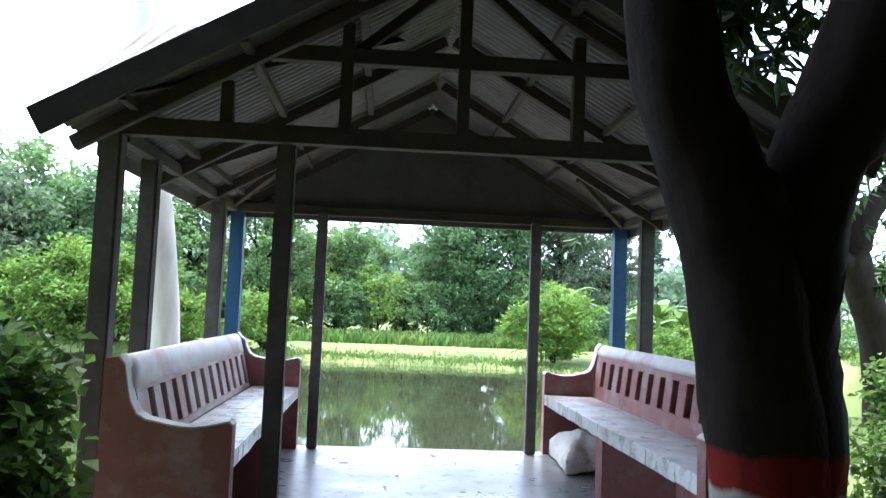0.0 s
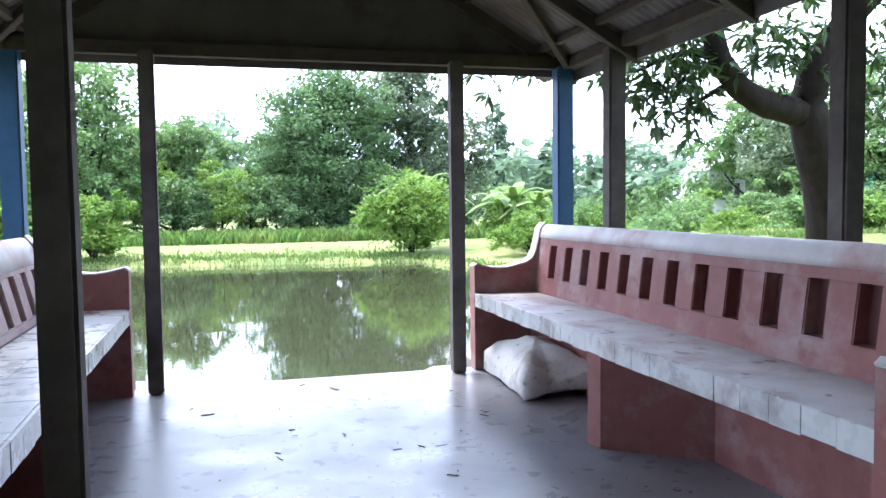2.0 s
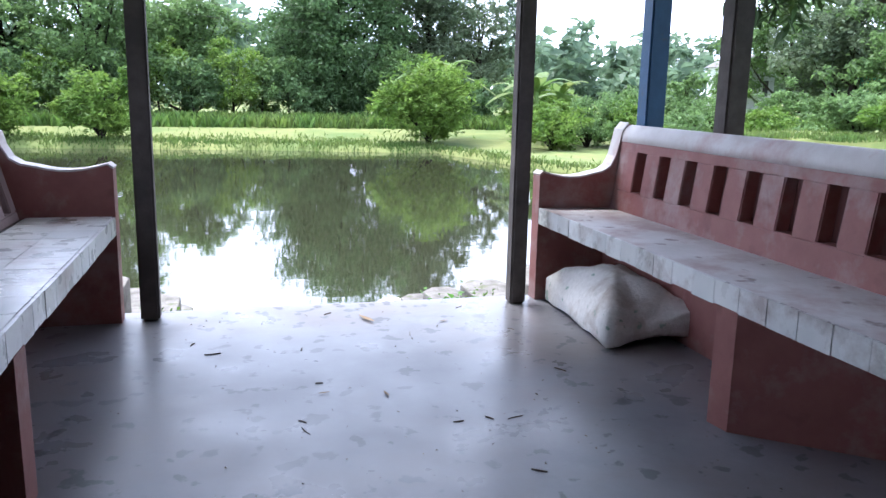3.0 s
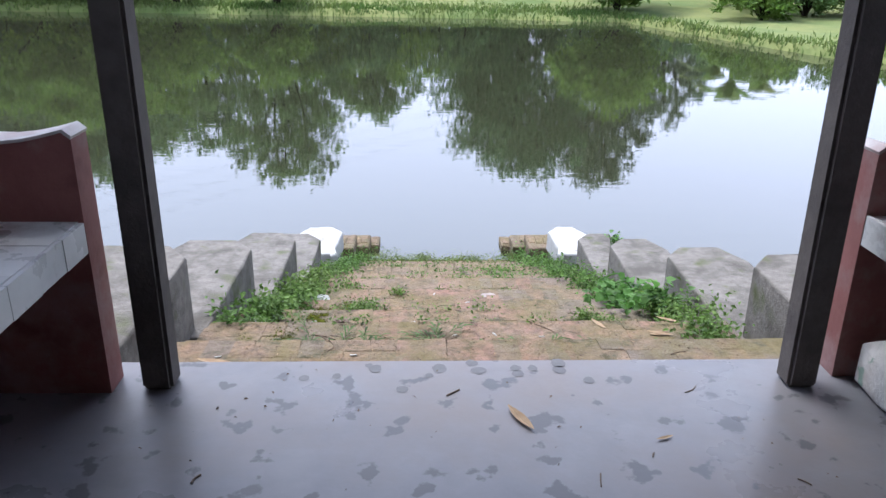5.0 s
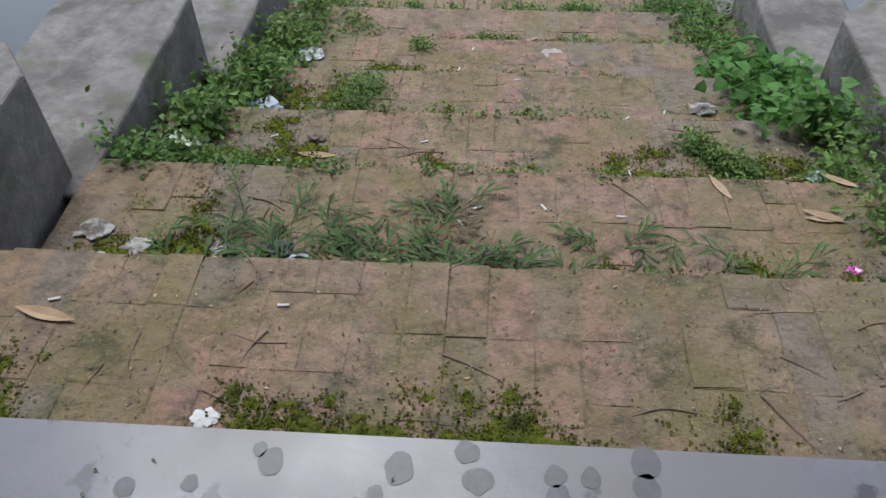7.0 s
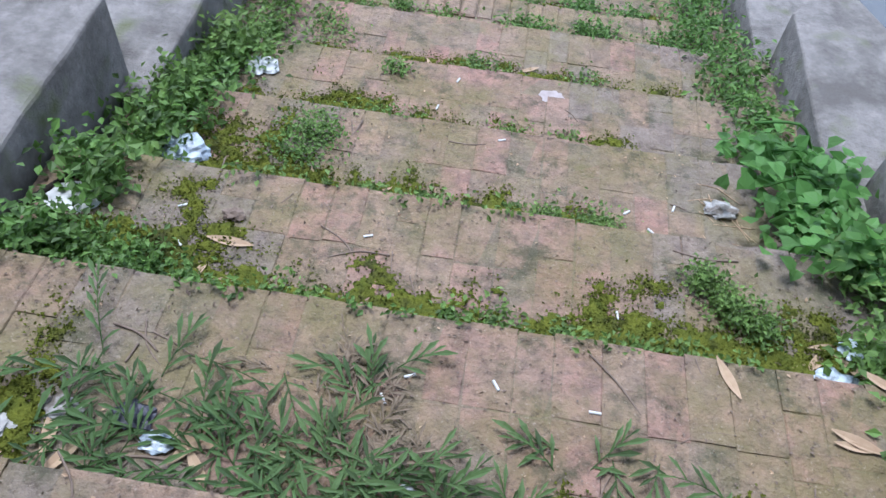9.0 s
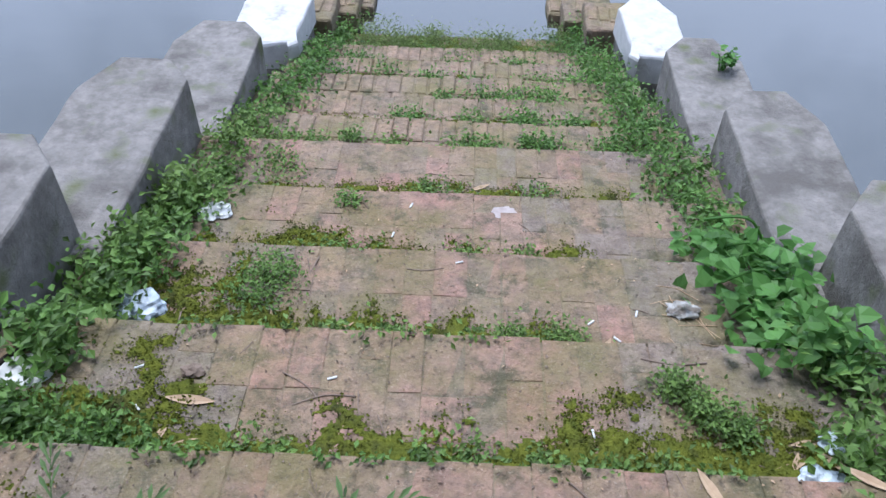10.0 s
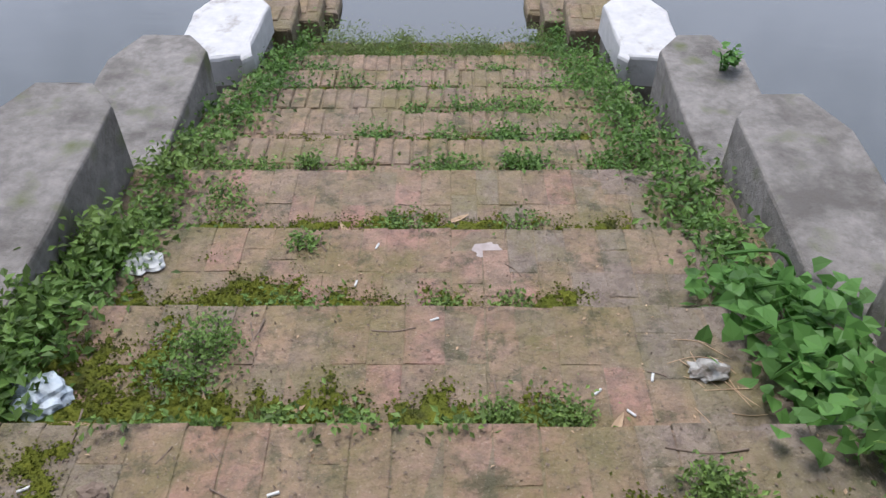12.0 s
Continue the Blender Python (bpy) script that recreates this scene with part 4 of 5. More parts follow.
# ---- sack under the bench ----
def sack(cx, cy, ln, wd, ht, turn, label):
    root = thing("sack", label, "sack", "", (cx, cy, 0))
    bm = bmesh.new()
    bmesh.ops.create_uvsphere(bm, u_segments=40, v_segments=24, radius=1.0)
    for v in bm.verts:
        x, y, z = v.co
        k = 1 / max(abs(x), abs(y), 0.35) ** 0.62
        px, py = x * k, y * k
        edge = max(abs(px), abs(py))
        t = max(0.0, 1 - min(1, edge) ** 1.9)
        zz = math.copysign(0.03 + 0.97 * t ** 0.62, z) if abs(z) > 1e-4 else 0
        wr = 0.09 * noise.noise(Vector((px * 2.2, py * 2.2, z * 2))) + 0.05 * noise.noise(Vector((px * 7, py * 5, z * 4)))
        corner = 0.93 + 0.2 * min(abs(px), abs(py)) ** 2
        rim = ht * (0.2 + 0.12 * py)
        up = rim + (ht - rim) * zz if z >= 0 else rim * (1 + zz)
        v.co = Vector((px * ln / 2 * corner, py * wd / 2 * corner, max(up + wr * ht * (0.5 + 0.5 * t), 0.002)))
    bmesh.ops.transform(bm, matrix=pose(cx, cy, 0, 0, 0, turn), verts=bm.verts[:])
    part("body", bm, M_SACK, root, smooth=True)


sack(1.5, 7.43, 1.02, 0.52, 0.32, -93, "full white woven sack lying under the bench")


# ---- mango trees by the pavilion ----
def limb(root, path, radii, n, seed, mat, name="limb", sides=14):
    p = smooth_path(path, n)
    return part(name, tube(p, lerp_list(radii, len(p)), sides, 0.07, seed), mat, root, smooth=True)


def mango_leaves(root, spots, n_each, spread, seed, length=0.17, mat=L_MANGO):
    """Whorls of long drooping leaves at the twig ends."""
    rng = np.random.default_rng(seed)
    c = []
    for s in spots:
        tips = rng.normal(0, 1, (n_each, 3)) * spread + np.array(s)
        for t in tips:
            c.append(t + rng.normal(0, 0.02, (9, 3)))
    leaf_cloud("leaves", np.concatenate(c), length, length * 0.24, mat, root, seed, droop=0.45, fold=0.12)


big = thing("tree", "dark mango tree with a red and white painted band", "tree", "mango trees", (0.95, 2.9, -0.16))
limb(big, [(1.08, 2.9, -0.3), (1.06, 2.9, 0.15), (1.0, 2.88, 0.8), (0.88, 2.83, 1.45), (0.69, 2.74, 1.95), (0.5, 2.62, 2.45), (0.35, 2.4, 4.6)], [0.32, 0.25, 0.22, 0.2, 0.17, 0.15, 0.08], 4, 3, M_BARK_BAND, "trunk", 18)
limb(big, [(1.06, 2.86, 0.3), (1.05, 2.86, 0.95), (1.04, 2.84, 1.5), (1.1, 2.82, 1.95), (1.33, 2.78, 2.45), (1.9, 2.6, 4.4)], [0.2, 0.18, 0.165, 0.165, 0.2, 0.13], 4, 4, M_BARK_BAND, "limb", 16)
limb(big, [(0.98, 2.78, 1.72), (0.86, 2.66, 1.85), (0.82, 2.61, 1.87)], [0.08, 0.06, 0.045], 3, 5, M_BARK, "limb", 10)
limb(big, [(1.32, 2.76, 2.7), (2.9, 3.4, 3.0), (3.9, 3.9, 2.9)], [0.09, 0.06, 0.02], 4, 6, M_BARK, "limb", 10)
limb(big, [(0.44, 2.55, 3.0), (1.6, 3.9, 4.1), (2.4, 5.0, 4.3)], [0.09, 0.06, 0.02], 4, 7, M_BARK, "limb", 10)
mango_leaves(big, [(2.6, 4.0, 3.6), (2.9, 3.4, 3.5), (3.5, 3.9, 3.1), (3.9, 4.0, 2.8), (2.2, 4.8, 4.2), (1.9, 4.3, 4.4), (2.6, 2.8, 4.6), (0.9, 3.0, 4.9), (1.5, 2.4, 4.7), (3.2, 4.6, 3.9), (4.0, 3.4, 3.4), (2.9, 5.2, 3.9), (3.6, 5.4, 3.3), (1.2, 2.9, 5.2), (2.1, 3.2, 5.0)], 26, 0.42, 31)
mango_leaves(big, [(0.95, 3.2, 2.75), (1.1, 3.3, 2.62), (1.2, 3.2, 2.9), (0.85, 3.1, 2.95), (1.0, 3.3, 2.95), (1.75, 3.4, 2.55), (1.9, 3.3, 2.35)], 22, 0.12, 36, 0.15)

# the mango's crown, widened and thickened out of view to shade the entrance
leaf_cloud("leaves", crown_points(34000, [(1.0, -0.6, 5.2, 5.2, 4.4, 1.3), (3.4, 0.8, 4.8, 3.4, 3.2, 1.3), (-2.6, -1.8, 4.6, 3.0, 3.0, 1.3), (0.5, -3.2, 4.2, 6.0, 2.0, 1.8), (0.6, 3.2, 5.6, 5.4, 2.4, 0.8), (5.2, 2.6, 4.6, 2.0, 2.6, 1.6), (-4.8, 1.0, 4.8, 1.8, 2.4, 1.5)], 78, 0.1), 0.36, 0.16, L_MANGO, big, 78)
back = thing("tree", "dark curved mango tree leaning beside the pavilion", "tree", "mango trees", (5.0, 8.9, -0.2))
limb(back, [(5.3, 9.1, -0.4), (5.2, 9.05, 0.5), (5.05, 8.95, 1.2), (4.75, 8.8, 1.8), (4.7, 8.75, 2.3), (4.95, 8.7, 2.8), (5.6, 8.6, 3.4)], [0.26, 0.22, 0.2, 0.19, 0.17, 0.13, 0.07], 4, 11, M_BARK, "trunk", 16)
limb(back, [(4.76, 8.8, 2.0), (4.45, 8.75, 2.02), (4.1, 8.7, 2.08), (3.8, 8.7, 2.25), (3.55, 8.7, 2.6), (3.5, 8.7, 3.1)], [0.15, 0.14, 0.13, 0.12, 0.11, 0.07], 4, 12, M_BARK, "limb", 14)
limb(back, [(3.6, 8.7, 2.5), (3.2, 8.75, 2.55), (2.7, 8.8, 2.35)], [0.05, 0.03, 0.012], 4, 13, M_BARK, "limb", 8)
limb(back, [(3.75, 8.7, 2.3), (3.4, 8.75, 2.1), (3.1, 8.8, 1.95)], [0.035, 0.02, 0.01], 4, 14, M_BARK, "limb", 8)
mango_leaves(back, [(3.1, 8.75, 2.35), (2.85, 8.8, 2.45), (2.9, 8.9, 2.2), (3.2, 8.8, 1.95), (3.4, 8.8, 2.4), (3.1, 8.7, 2.75), (3.9, 8.7, 2.75), (4.4, 8.7, 2.7), (4.2, 8.8, 2.5), (5.4, 8.7, 2.5), (5.6, 8.6, 2.9), (5.9, 8.6, 2.2), (4.9, 8.6, 3.2), (3.4, 8.7, 3.3), (5.3, 8.9, 2.0), (2.5, 8.9, 2.7), (2.0, 9.0, 2.75), (1.5, 9.1, 2.62)], 19, 0.18, 33, 0.19)

back.location += Vector((0.55, 0.45, 0.14))
pale = thing("tree", "pale smooth-barked tall tree beside the pavilion", "tree", "", (-3.1, 9.15, -0.2))
limb(pale, [(-3.02, 9.22, -2.6), (-3.05, 9.2, -0.5), (-3.08, 9.15, 1.0), (-3.2, 9.1, 2.4), (-3.45, 9.05, 4.0), (-3.6, 9.0, 7.5), (-3.5, 9.0, 10.0)], [0.24, 0.2, 0.165, 0.14, 0.12, 0.09, 0.04], 4, 15, M_PALE_BARK, "trunk", 16)
mango_leaves(pale, [(-3.6, 9.0, 9.6), (-4.4, 9.4, 9.0), (-2.6, 9.4, 9.2), (-3.4, 8.2, 8.6), (-4.6, 8.6, 8.2), (-3.4, 9.2, 10.4)], 30, 0.5, 35, 0.16, L_TREE)

pale.location.x += 0.24
# creeper hedge near the entrance
hedge = thing("hedge", "dense dark green creeper mound beside the path", "hedge", "creeper mounds", (-1.75, 2.8, -0.16))
leaf_cloud("leaves", crown_points(13000, [(-1.58, 2.75, 0.5, 0.32, 0.4, 0.5), (-1.7, 2.75, 0.82, 0.32, 0.4, 0.5), (-1.95, 2.9, 0.92, 0.4, 0.45, 0.45), (-2.3, 3.0, 0.5, 0.5, 0.5, 0.6)], 41, 0.3), 0.06, 0.048, L_WEED, hedge, 41)
limb(hedge, [(-1.8, 2.85, -0.25), (-1.78, 2.8, 0.3), (-1.8, 2.8, 0.9)], [0.03, 0.025, 0.012], 3, 42, M_BARK, "stem", 8)
hedge3 = thing("hedge", "dense dark green creeper mound at the pavilion's corner", "hedge", "creeper mounds", (2.85, 4.35, -0.16))
leaf_cloud("leaves", crown_points(11000, [(2.75, 4.3, 0.25, 0.36, 0.45, 0.5), (2.95, 4.4, 0.5, 0.38, 0.45, 0.42), (3.3, 4.5, 0.3, 0.5, 0.5, 0.5)], 45, 0.3), 0.06, 0.048, L_MANGO, hedge3, 45)
limb(hedge3, [(2.9, 4.35, -0.25), (2.88, 4.35, 0.2), (2.92, 4.4, 0.6)], [0.03, 0.025, 0.012], 3, 46, M_BARK, "stem", 8)
hedge2 = thing("hedge", "dark green shrub beside the mango tree", "hedge", "creeper mounds", (3.6, 5.9, -0.16))
leaf_cloud("leaves", crown_points(6000, [(3.5, 5.9, 0.45, 0.5, 0.6, 0.65), (4.1, 6.2, 0.3, 0.6, 0.6, 0.5), (4.8, 6.8, 0.25, 0.7, 0.7, 0.4)], 43, 0.3), 0.08, 0.05, L_WEED, hedge2, 43)
limb(hedge2, [(3.6, 5.9, -0.25), (3.6, 5.92, 0.2), (3.7, 6.0, 0.6)], [0.03, 0.025, 0.012], 3, 44, M_BARK, "stem", 8)

before = set(scene.objects)
# ---- cheek blocks beside the steps ----
def worn_prism(poly, z0, z1, edge=0.012, step=0.06, rough=0.006, seed=0.0):
    """An upright block whose top edge is chipped and rounded and whose faces are a little uneven."""
    bm = bmesh.new()
    pts = []
    for (ax, ay), (bx, by) in zip(poly, poly[1:] + poly[:1]):
        n = max(1, int(math.hypot(bx - ax, by - ay) / step))
        pts += [Vector((ax + (bx - ax) * i / n, ay + (by - ay) * i / n, 0)) for i in range(n)]
    mid = sum(pts, Vector()) / len(pts)

    def ring(inset, z, amp):
        out = []
        for p in pts:
            d = (mid - p)
            d.normalize()
            q = p + d * inset + Vector((0, 0, z))
            nz = Vector((noise.noise(q * 6 + Vector((seed, 0, 0))), noise.noise(q * 6 + Vector((0, seed + 9, 0))), noise.noise(q * 9 + Vector((0, 0, seed)))))
            out.append(bm.verts.new(q + nz * amp))
        return out

    rings = [ring(0, z0, 0), ring(0, (z0 + z1) / 2, rough), ring(0, z1 - edge, rough), ring(edge * 0.35, z1 - edge * 0.3, rough * 0.8), ring(edge * 1.1, z1, rough * 0.6)]
    n = len(pts)
    for a, c in zip(rings, rings[1:]):
        for i in range(n):
            bm.faces.new((a[i], a[(i + 1) % n], c[(i + 1) % n], c[i]))
    bm.faces.new(rings[-1])
    bmesh.ops.recalc_face_normals(bm, faces=bm.faces[:])
    return bm


def cheek(side, xi, xo, y0, y1, z, zb, mat, label, cap=None):
    c, xi = (y0 + y1) / 2, xi + 0.02
    root = thing("cheek_block", label, "step wall", "cheek blocks", (side * (xi + xo) / 2, c, zb))
    ch = 0.13
    poly = [(xi, y0), (xi, y1 - ch * 1.3), (xi + ch, y1), (xo - ch * 0.9, y1), (xo, y1 - ch * 2.0), (xo, y0)]
    if cap:
        poly[0:1] = [(xi, y0 + 0.06), (xi + 0.06, y0)]
    poly = [(side * x, y) for x, y in poly]
    part("body", worn_prism(poly, zb, z if not cap else z - cap + 0.01, 0.014, seed=c), M_BLOCK if cap else mat, root)
    if cap:
        mx = side * (xi + xo) / 2
        poly2 = [(x + math.copysign(0.02, x - mx), y + (0.015 if y > c else -0.012)) for x, y in poly]
        part("painted_top", worn_prism(poly2, z - cap, z, 0.022, 0.05, 0.012, c), M_WHITE, root, "chipped limewashed top")


GREY, CHALK = "grey cement-rendered stepped block with mossy stains", "block with a chipped white limewashed top"
for side in (-1, 1):
    k = 0.05 if side > 0 else 0.0
    cheek(side, 1.35 + k, 1.96, 8.12, 9.38, -0.05 - k, -1.2, M_BLOCK, GREY)
    cheek(side, 1.29 + k, 1.86, 9.12, 10.5, -0.44 - k, -1.7, M_BLOCK, GREY)
    cheek(side, 1.18 + k, 1.68, 10.22, 11.54, -0.765 - k, -2.0, M_BLOCK, GREY)
    cheek(side, 1.14 + k * 1.5, 1.66, 11.28, 12.66, -1.18, -2.4, M_BLOCK, GREY)
    cheek(side, 1.07 + k * 1.5, 1.54, 12.98, 13.82, -1.53, -2.7, M_WHITE, CHALK, 0.2)

# ---- brick steps ----
EDGES = [(8.72, -0.245), (9.3, -0.445), (9.84, -0.635), (10.38, -0.82), (10.89, -0.975), (11.38, -1.095), (11.8, -1.24), (12.22, -1.38), (12.64, -1.51), (13.06, -1.65), (13.48, -1.795), (13.92, -1.955)]


def half_width(y):
    return float(np.interp(y, [8.1, 9.3, 10.5, 11.6, 12.8, 14.2], [1.36, 1.27, 1.2, 1.16, 1.1, 0.98]))


def brick_mesh(l, w, h, seed, bev=0.004, mat=M_BRICK):
    rng = random.Random(seed)
    bm = boxed(-w / 2, w / 2, -l / 2, l / 2, -h, 0)
    bmesh.ops.bevel(bm, geom=[e for e in bm.edges if all(v.co.z > -0.001 for v in e.verts)], offset=bev, segments=1, affect="EDGES")
    for v in bm.verts:
        v.co += Vector((rng.uniform(-1, 1), rng.uniform(-1, 1), rng.uniform(-0.7, 0.7))) * 0.0022
    me = bpy.data.meshes.new("brick")
    bm.to_mesh(me)
    bm.free()
    me.materials.append(mat)
    return me


SIZES = (0.101, 0.113, 0.096, 0.107, 0.118, 0.09)
LENGTHS = (0.232, 0.232, 0.114, 0.17)


def brick_set(seed, mat):
    """Worn bricks by width and length."""
    return {(i, j): brick_mesh(ln, w, 0.07, seed + 7 * i + j, 0.0025, mat) for i, w in enumerate(SIZES) for j, ln in enumerate(LENGTHS)}


WIDE, WIDE_PINK, WIDE_GREY = brick_set(0, M_BRICK), brick_set(100, M_BRICK_PINK), brick_set(200, M_BRICK_GREY)
EDGEWISE = [brick_mesh(0.206, 0.076, 0.08, 20 + k, 0.007) for k in range(6)]
stairs = thing("brick_steps", "worn mossy brick steps leading down into the pond", "steps", "", (0, 8.1, -0.2))
stairs["kind"] = "structure"
rng = random.Random(12)
prev = 8.1
for k, (ye, ze) in enumerate(EDGES):
    hw = half_width(ye) + 0.06
    upper = k < 6
    core = part("step", boxed(-hw, hw, prev - 0.1, ye - 0.012, ze - 0.42, ze - (0.0004 if upper else 0.009), 0.004), M_MORTAR, stairs)
    for v in core.data.vertices:
        if v.co.z > ze - 0.1:
            v.co.z += (ye - v.co.y) * (0.049 if upper else 0.045)
    if upper:
        # columns of bricks with broken joints, all flush at the step's edge
        x = -hw
        while x < hw - 0.03:
            i = rng.randrange(len(SIZES))
            w = SIZES[i]
            xc = x + w / 2
            front = ye + rng.uniform(-0.006, 0.005)
            j = rng.choice((0, 0, 1, 2, 3))
            while front - LENGTHS[j] > prev - 0.2:
                pool = WIDE
                hue = noise.noise(Vector((xc * 1.9, front * 1.9, 3.0))) + rng.gauss(0, 0.16) + 0.5 * math.exp(-((xc - 0.05) / 0.5) ** 2) - 0.35 * max(0.0, xc - 0.3)
                if hue > 0.3:
                    pool = WIDE_PINK
                elif hue < -0.12:
                    pool = WIDE_GREY
                ob = new("brick", pool[i, j])
                y = front - LENGTHS[j] / 2
                lift = rng.gauss(0.0012, 0.0013) - (0.004 if rng.random() < 0.04 else 0.0)
                ob.matrix_basis = pose(xc, y, ze + lift + (ye - y) * 0.049, rng.gauss(0, 0.25) - 2.7, rng.gauss(0, 0.4), rng.gauss(0, 0.35))
                attach(ob, core)
                front -= LENGTHS[j] + rng.uniform(0.001, 0.004)
                j = rng.choice((0, 0, 0, 3))
            x += w + rng.uniform(0.0008, 0.003)
        prev = ye
        continue
    meshes, bl, bw = EDGEWISE, 0.212, 0.084
    rows = max(1, int(math.ceil((ye - prev) / bl)))
    for r in range(rows):
        y = ye - bl / 2 - r * bl
        if y - bl / 2 < prev - 0.22:
            continue
        x = -hw + bw / 2 + (0.5 * bw if r % 2 else 0) + rng.uniform(-0.02, 0)
        while x < hw - bw * 0.4:
            ob = new("brick", rng.choice(meshes))
            lift = rng.gauss(0, 0.0045)
            ob.matrix_basis = pose(x + rng.uniform(-0.002, 0.002), y + rng.uniform(-0.009, 0.009) * (0.1 if r else 1), ze + lift + (ye - y) * 0.045, rng.gauss(0, 0.25) - 2.7, rng.gauss(0, 0.4), rng.gauss(0, 0.5))
            attach(ob, core)
            x += bw
    prev = ye
# brick piers at the foot: plastered courses that step down and in towards the water
for side in (-1, 1):
    pier = thing("brick_pier", "broken red brick pier at the water's edge", "pier", "brick piers", (side * 1.0, 14.1, -2.2))
    for xi, xo, y0, y1, zt in ((0.96, 1.4, 13.72, 14.16, -1.74), (0.82, 1.22, 14.02, 14.42, -1.84), (0.72, 1.02, 14.3, 14.62, -1.93)):
        poly = [(side * x, y) for x, y in ((xi, y0), (xi, y1), (xo, y1), (xo, y0))]
        core = part("masonry", worn_prism(poly, -2.5, zt, 0.02, 0.06, 0.012, xi * 7), M_MORTAR, pier)
        for lay in range(int((zt + 2.25) / 0.08)):
            for j in range(2):
                y = y0 + 0.1 + j * 0.22 + (0.05 if lay % 2 else 0)
                if y < y1 - 0.05:
                    ob = new("brick", rng.choice(EDGEWISE))
                    ob.matrix_basis = pose(side * (xi + 0.033), y, zt - 0.05 - lay * 0.082, rng.gauss(0, 1), side * -90 + rng.gauss(0, 2), rng.gauss(0, 1.5))
                    attach(ob, core)
        for i in range(int((xo - xi) / 0.085)):
            ob = new("brick", rng.choice(EDGEWISE))
            ob.matrix_basis = pose(side * (xi + 0.06 + i * 0.085), (y0 + y1) / 2 + rng.uniform(-0.03, 0.05), zt + 0.008 + rng.gauss(0, 0.006), rng.gauss(0, 1.5), rng.gauss(0, 1.5), rng.gauss(0, 3))
            attach(ob, core)


def step_z(y):
    for ye, ze in EDGES:
        if y <= ye:
            return ze + 0.049 * (ye - y)
    return EDGES[-1][1]


# ---- plants on the steps ----
def weed(name, spots, n, size, mat, seed, label, low=0.05, group="weeds on the steps", rad=0.09, width=0.6):
    g = np.random.default_rng(seed)
    pts = []
    n, size = int(n * 2.6), size * 0.64
    for x, y, r in spots:
        q = g.normal(0, r, (n, 2)) + (x, y)
        for a, c in q:
            pts.append((a, c, step_z(c) + abs(g.normal(0, low)) + 0.006))
    ob = leaf_cloud(name, pts, size, size * width, mat, None, seed, droop=-0.15)
    return tagged(ob, label, "weeds", group, "stuff")


def along(x0, y0, x1, y1, step, r, seed):
    g = random.Random(seed)
    n = max(2, int(math.hypot(x1 - x0, y1 - y0) / step))
    return [(x0 + (x1 - x0) * i / n + g.uniform(-0.05, 0.05), y0 + (y1 - y0) * i / n + g.uniform(-0.04, 0.04), r * g.uniform(0.6, 1.3)) for i in range(n + 1)]


LEAFY = "small-leaved green weeds growing over the brick steps"
weed("weeds", along(-1.1, 10.1, -0.9, 14.0, 0.16, 0.09, 1), 90, 0.05, L_WEED, 51, LEAFY, 0.05)
weed("weeds", along(-1.15, 9.65, -1.08, 10.9, 0.12, 0.07, 2), 90, 0.06, L_WEED, 52, LEAFY, 0.06)
weed("weeds", along(1.1, 10.6, 0.9, 14.0, 0.15, 0.09, 3), 90, 0.05, L_WEED, 53, LEAFY, 0.055)
weed("weeds", along(1.2, 9.0, 1.15, 9.9, 0.12, 0.07, 4), 80, 0.05, L_WEED, 54, LEAFY, 0.07)
weed("weeds", along(-1.05, 9.35, 0.75, 9.36, 0.1, 0.035, 5), 45, 0.032, L_WEED, 55, LEAFY, 0.02)
weed("weeds", along(-1.2, 9.45, -0.85, 9.42, 0.07, 0.05, 6), 80, 0.036, L_WEED, 56, LEAFY, 0.03)
weed("weeds", along(-0.68, 9.9, 0.15, 9.9, 0.08, 0.035, 7), 50, 0.036, L_WEED, 57, LEAFY, 0.025)
weed("weeds", [(-0.62, 10.12, 0.06), (-0.58, 10.22, 0.05), (0.7, 9.66, 0.03), (0.76, 9.58, 0.03), (0.83, 9.52, 0.035), (0.25, 9.94, 0.03), (0.42, 9.95, 0.04)], 190, 0.026, L_WEED, 58, LEAFY, 0.03)
weed("weeds", [(-0.45, 10.47, 0.05), (-0.3, 10.47, 0.05), (0.1, 10.47, 0.04), (0.32, 10.48, 0.04), (-0.4, 10.8, 0.03), (0.0, 10.98, 0.05), (-0.1, 11.0, 0.04), (0.4, 11.0, 0.05), (-0.75, 11.1, 0.06), (-0.8, 11.2, 0.05)], 60, 0.03, L_WEED, 59, LEAFY, 0.02)
g = random.Random(9)
weed("weeds", [(g.uniform(-0.85, 0.85), g.choice([11.5, 11.9, 12.33, 12.75, 13.15, 13.6]) + g.uniform(-0.02, 0.08), g.uniform(0.03, 0.08)) for _ in range(46)], 70, 0.036, L_WEED, 60, LEAFY, 0.03)
weed("weeds", [(g.uniform(-0.75, 0.85), g.uniform(13.5, 14.0), g.uniform(0.05, 0.1)) for _ in range(40)], 80, 0.05, L_GRASS, 61, "grass and weeds at the water's edge", 0.025, width=0.25)
weed("weeds", along(-1.28, 9.35, -1.2, 9.45, 0.05, 0.06, 8), 160, 0.05, L_WEED, 62, LEAFY, 0.08)
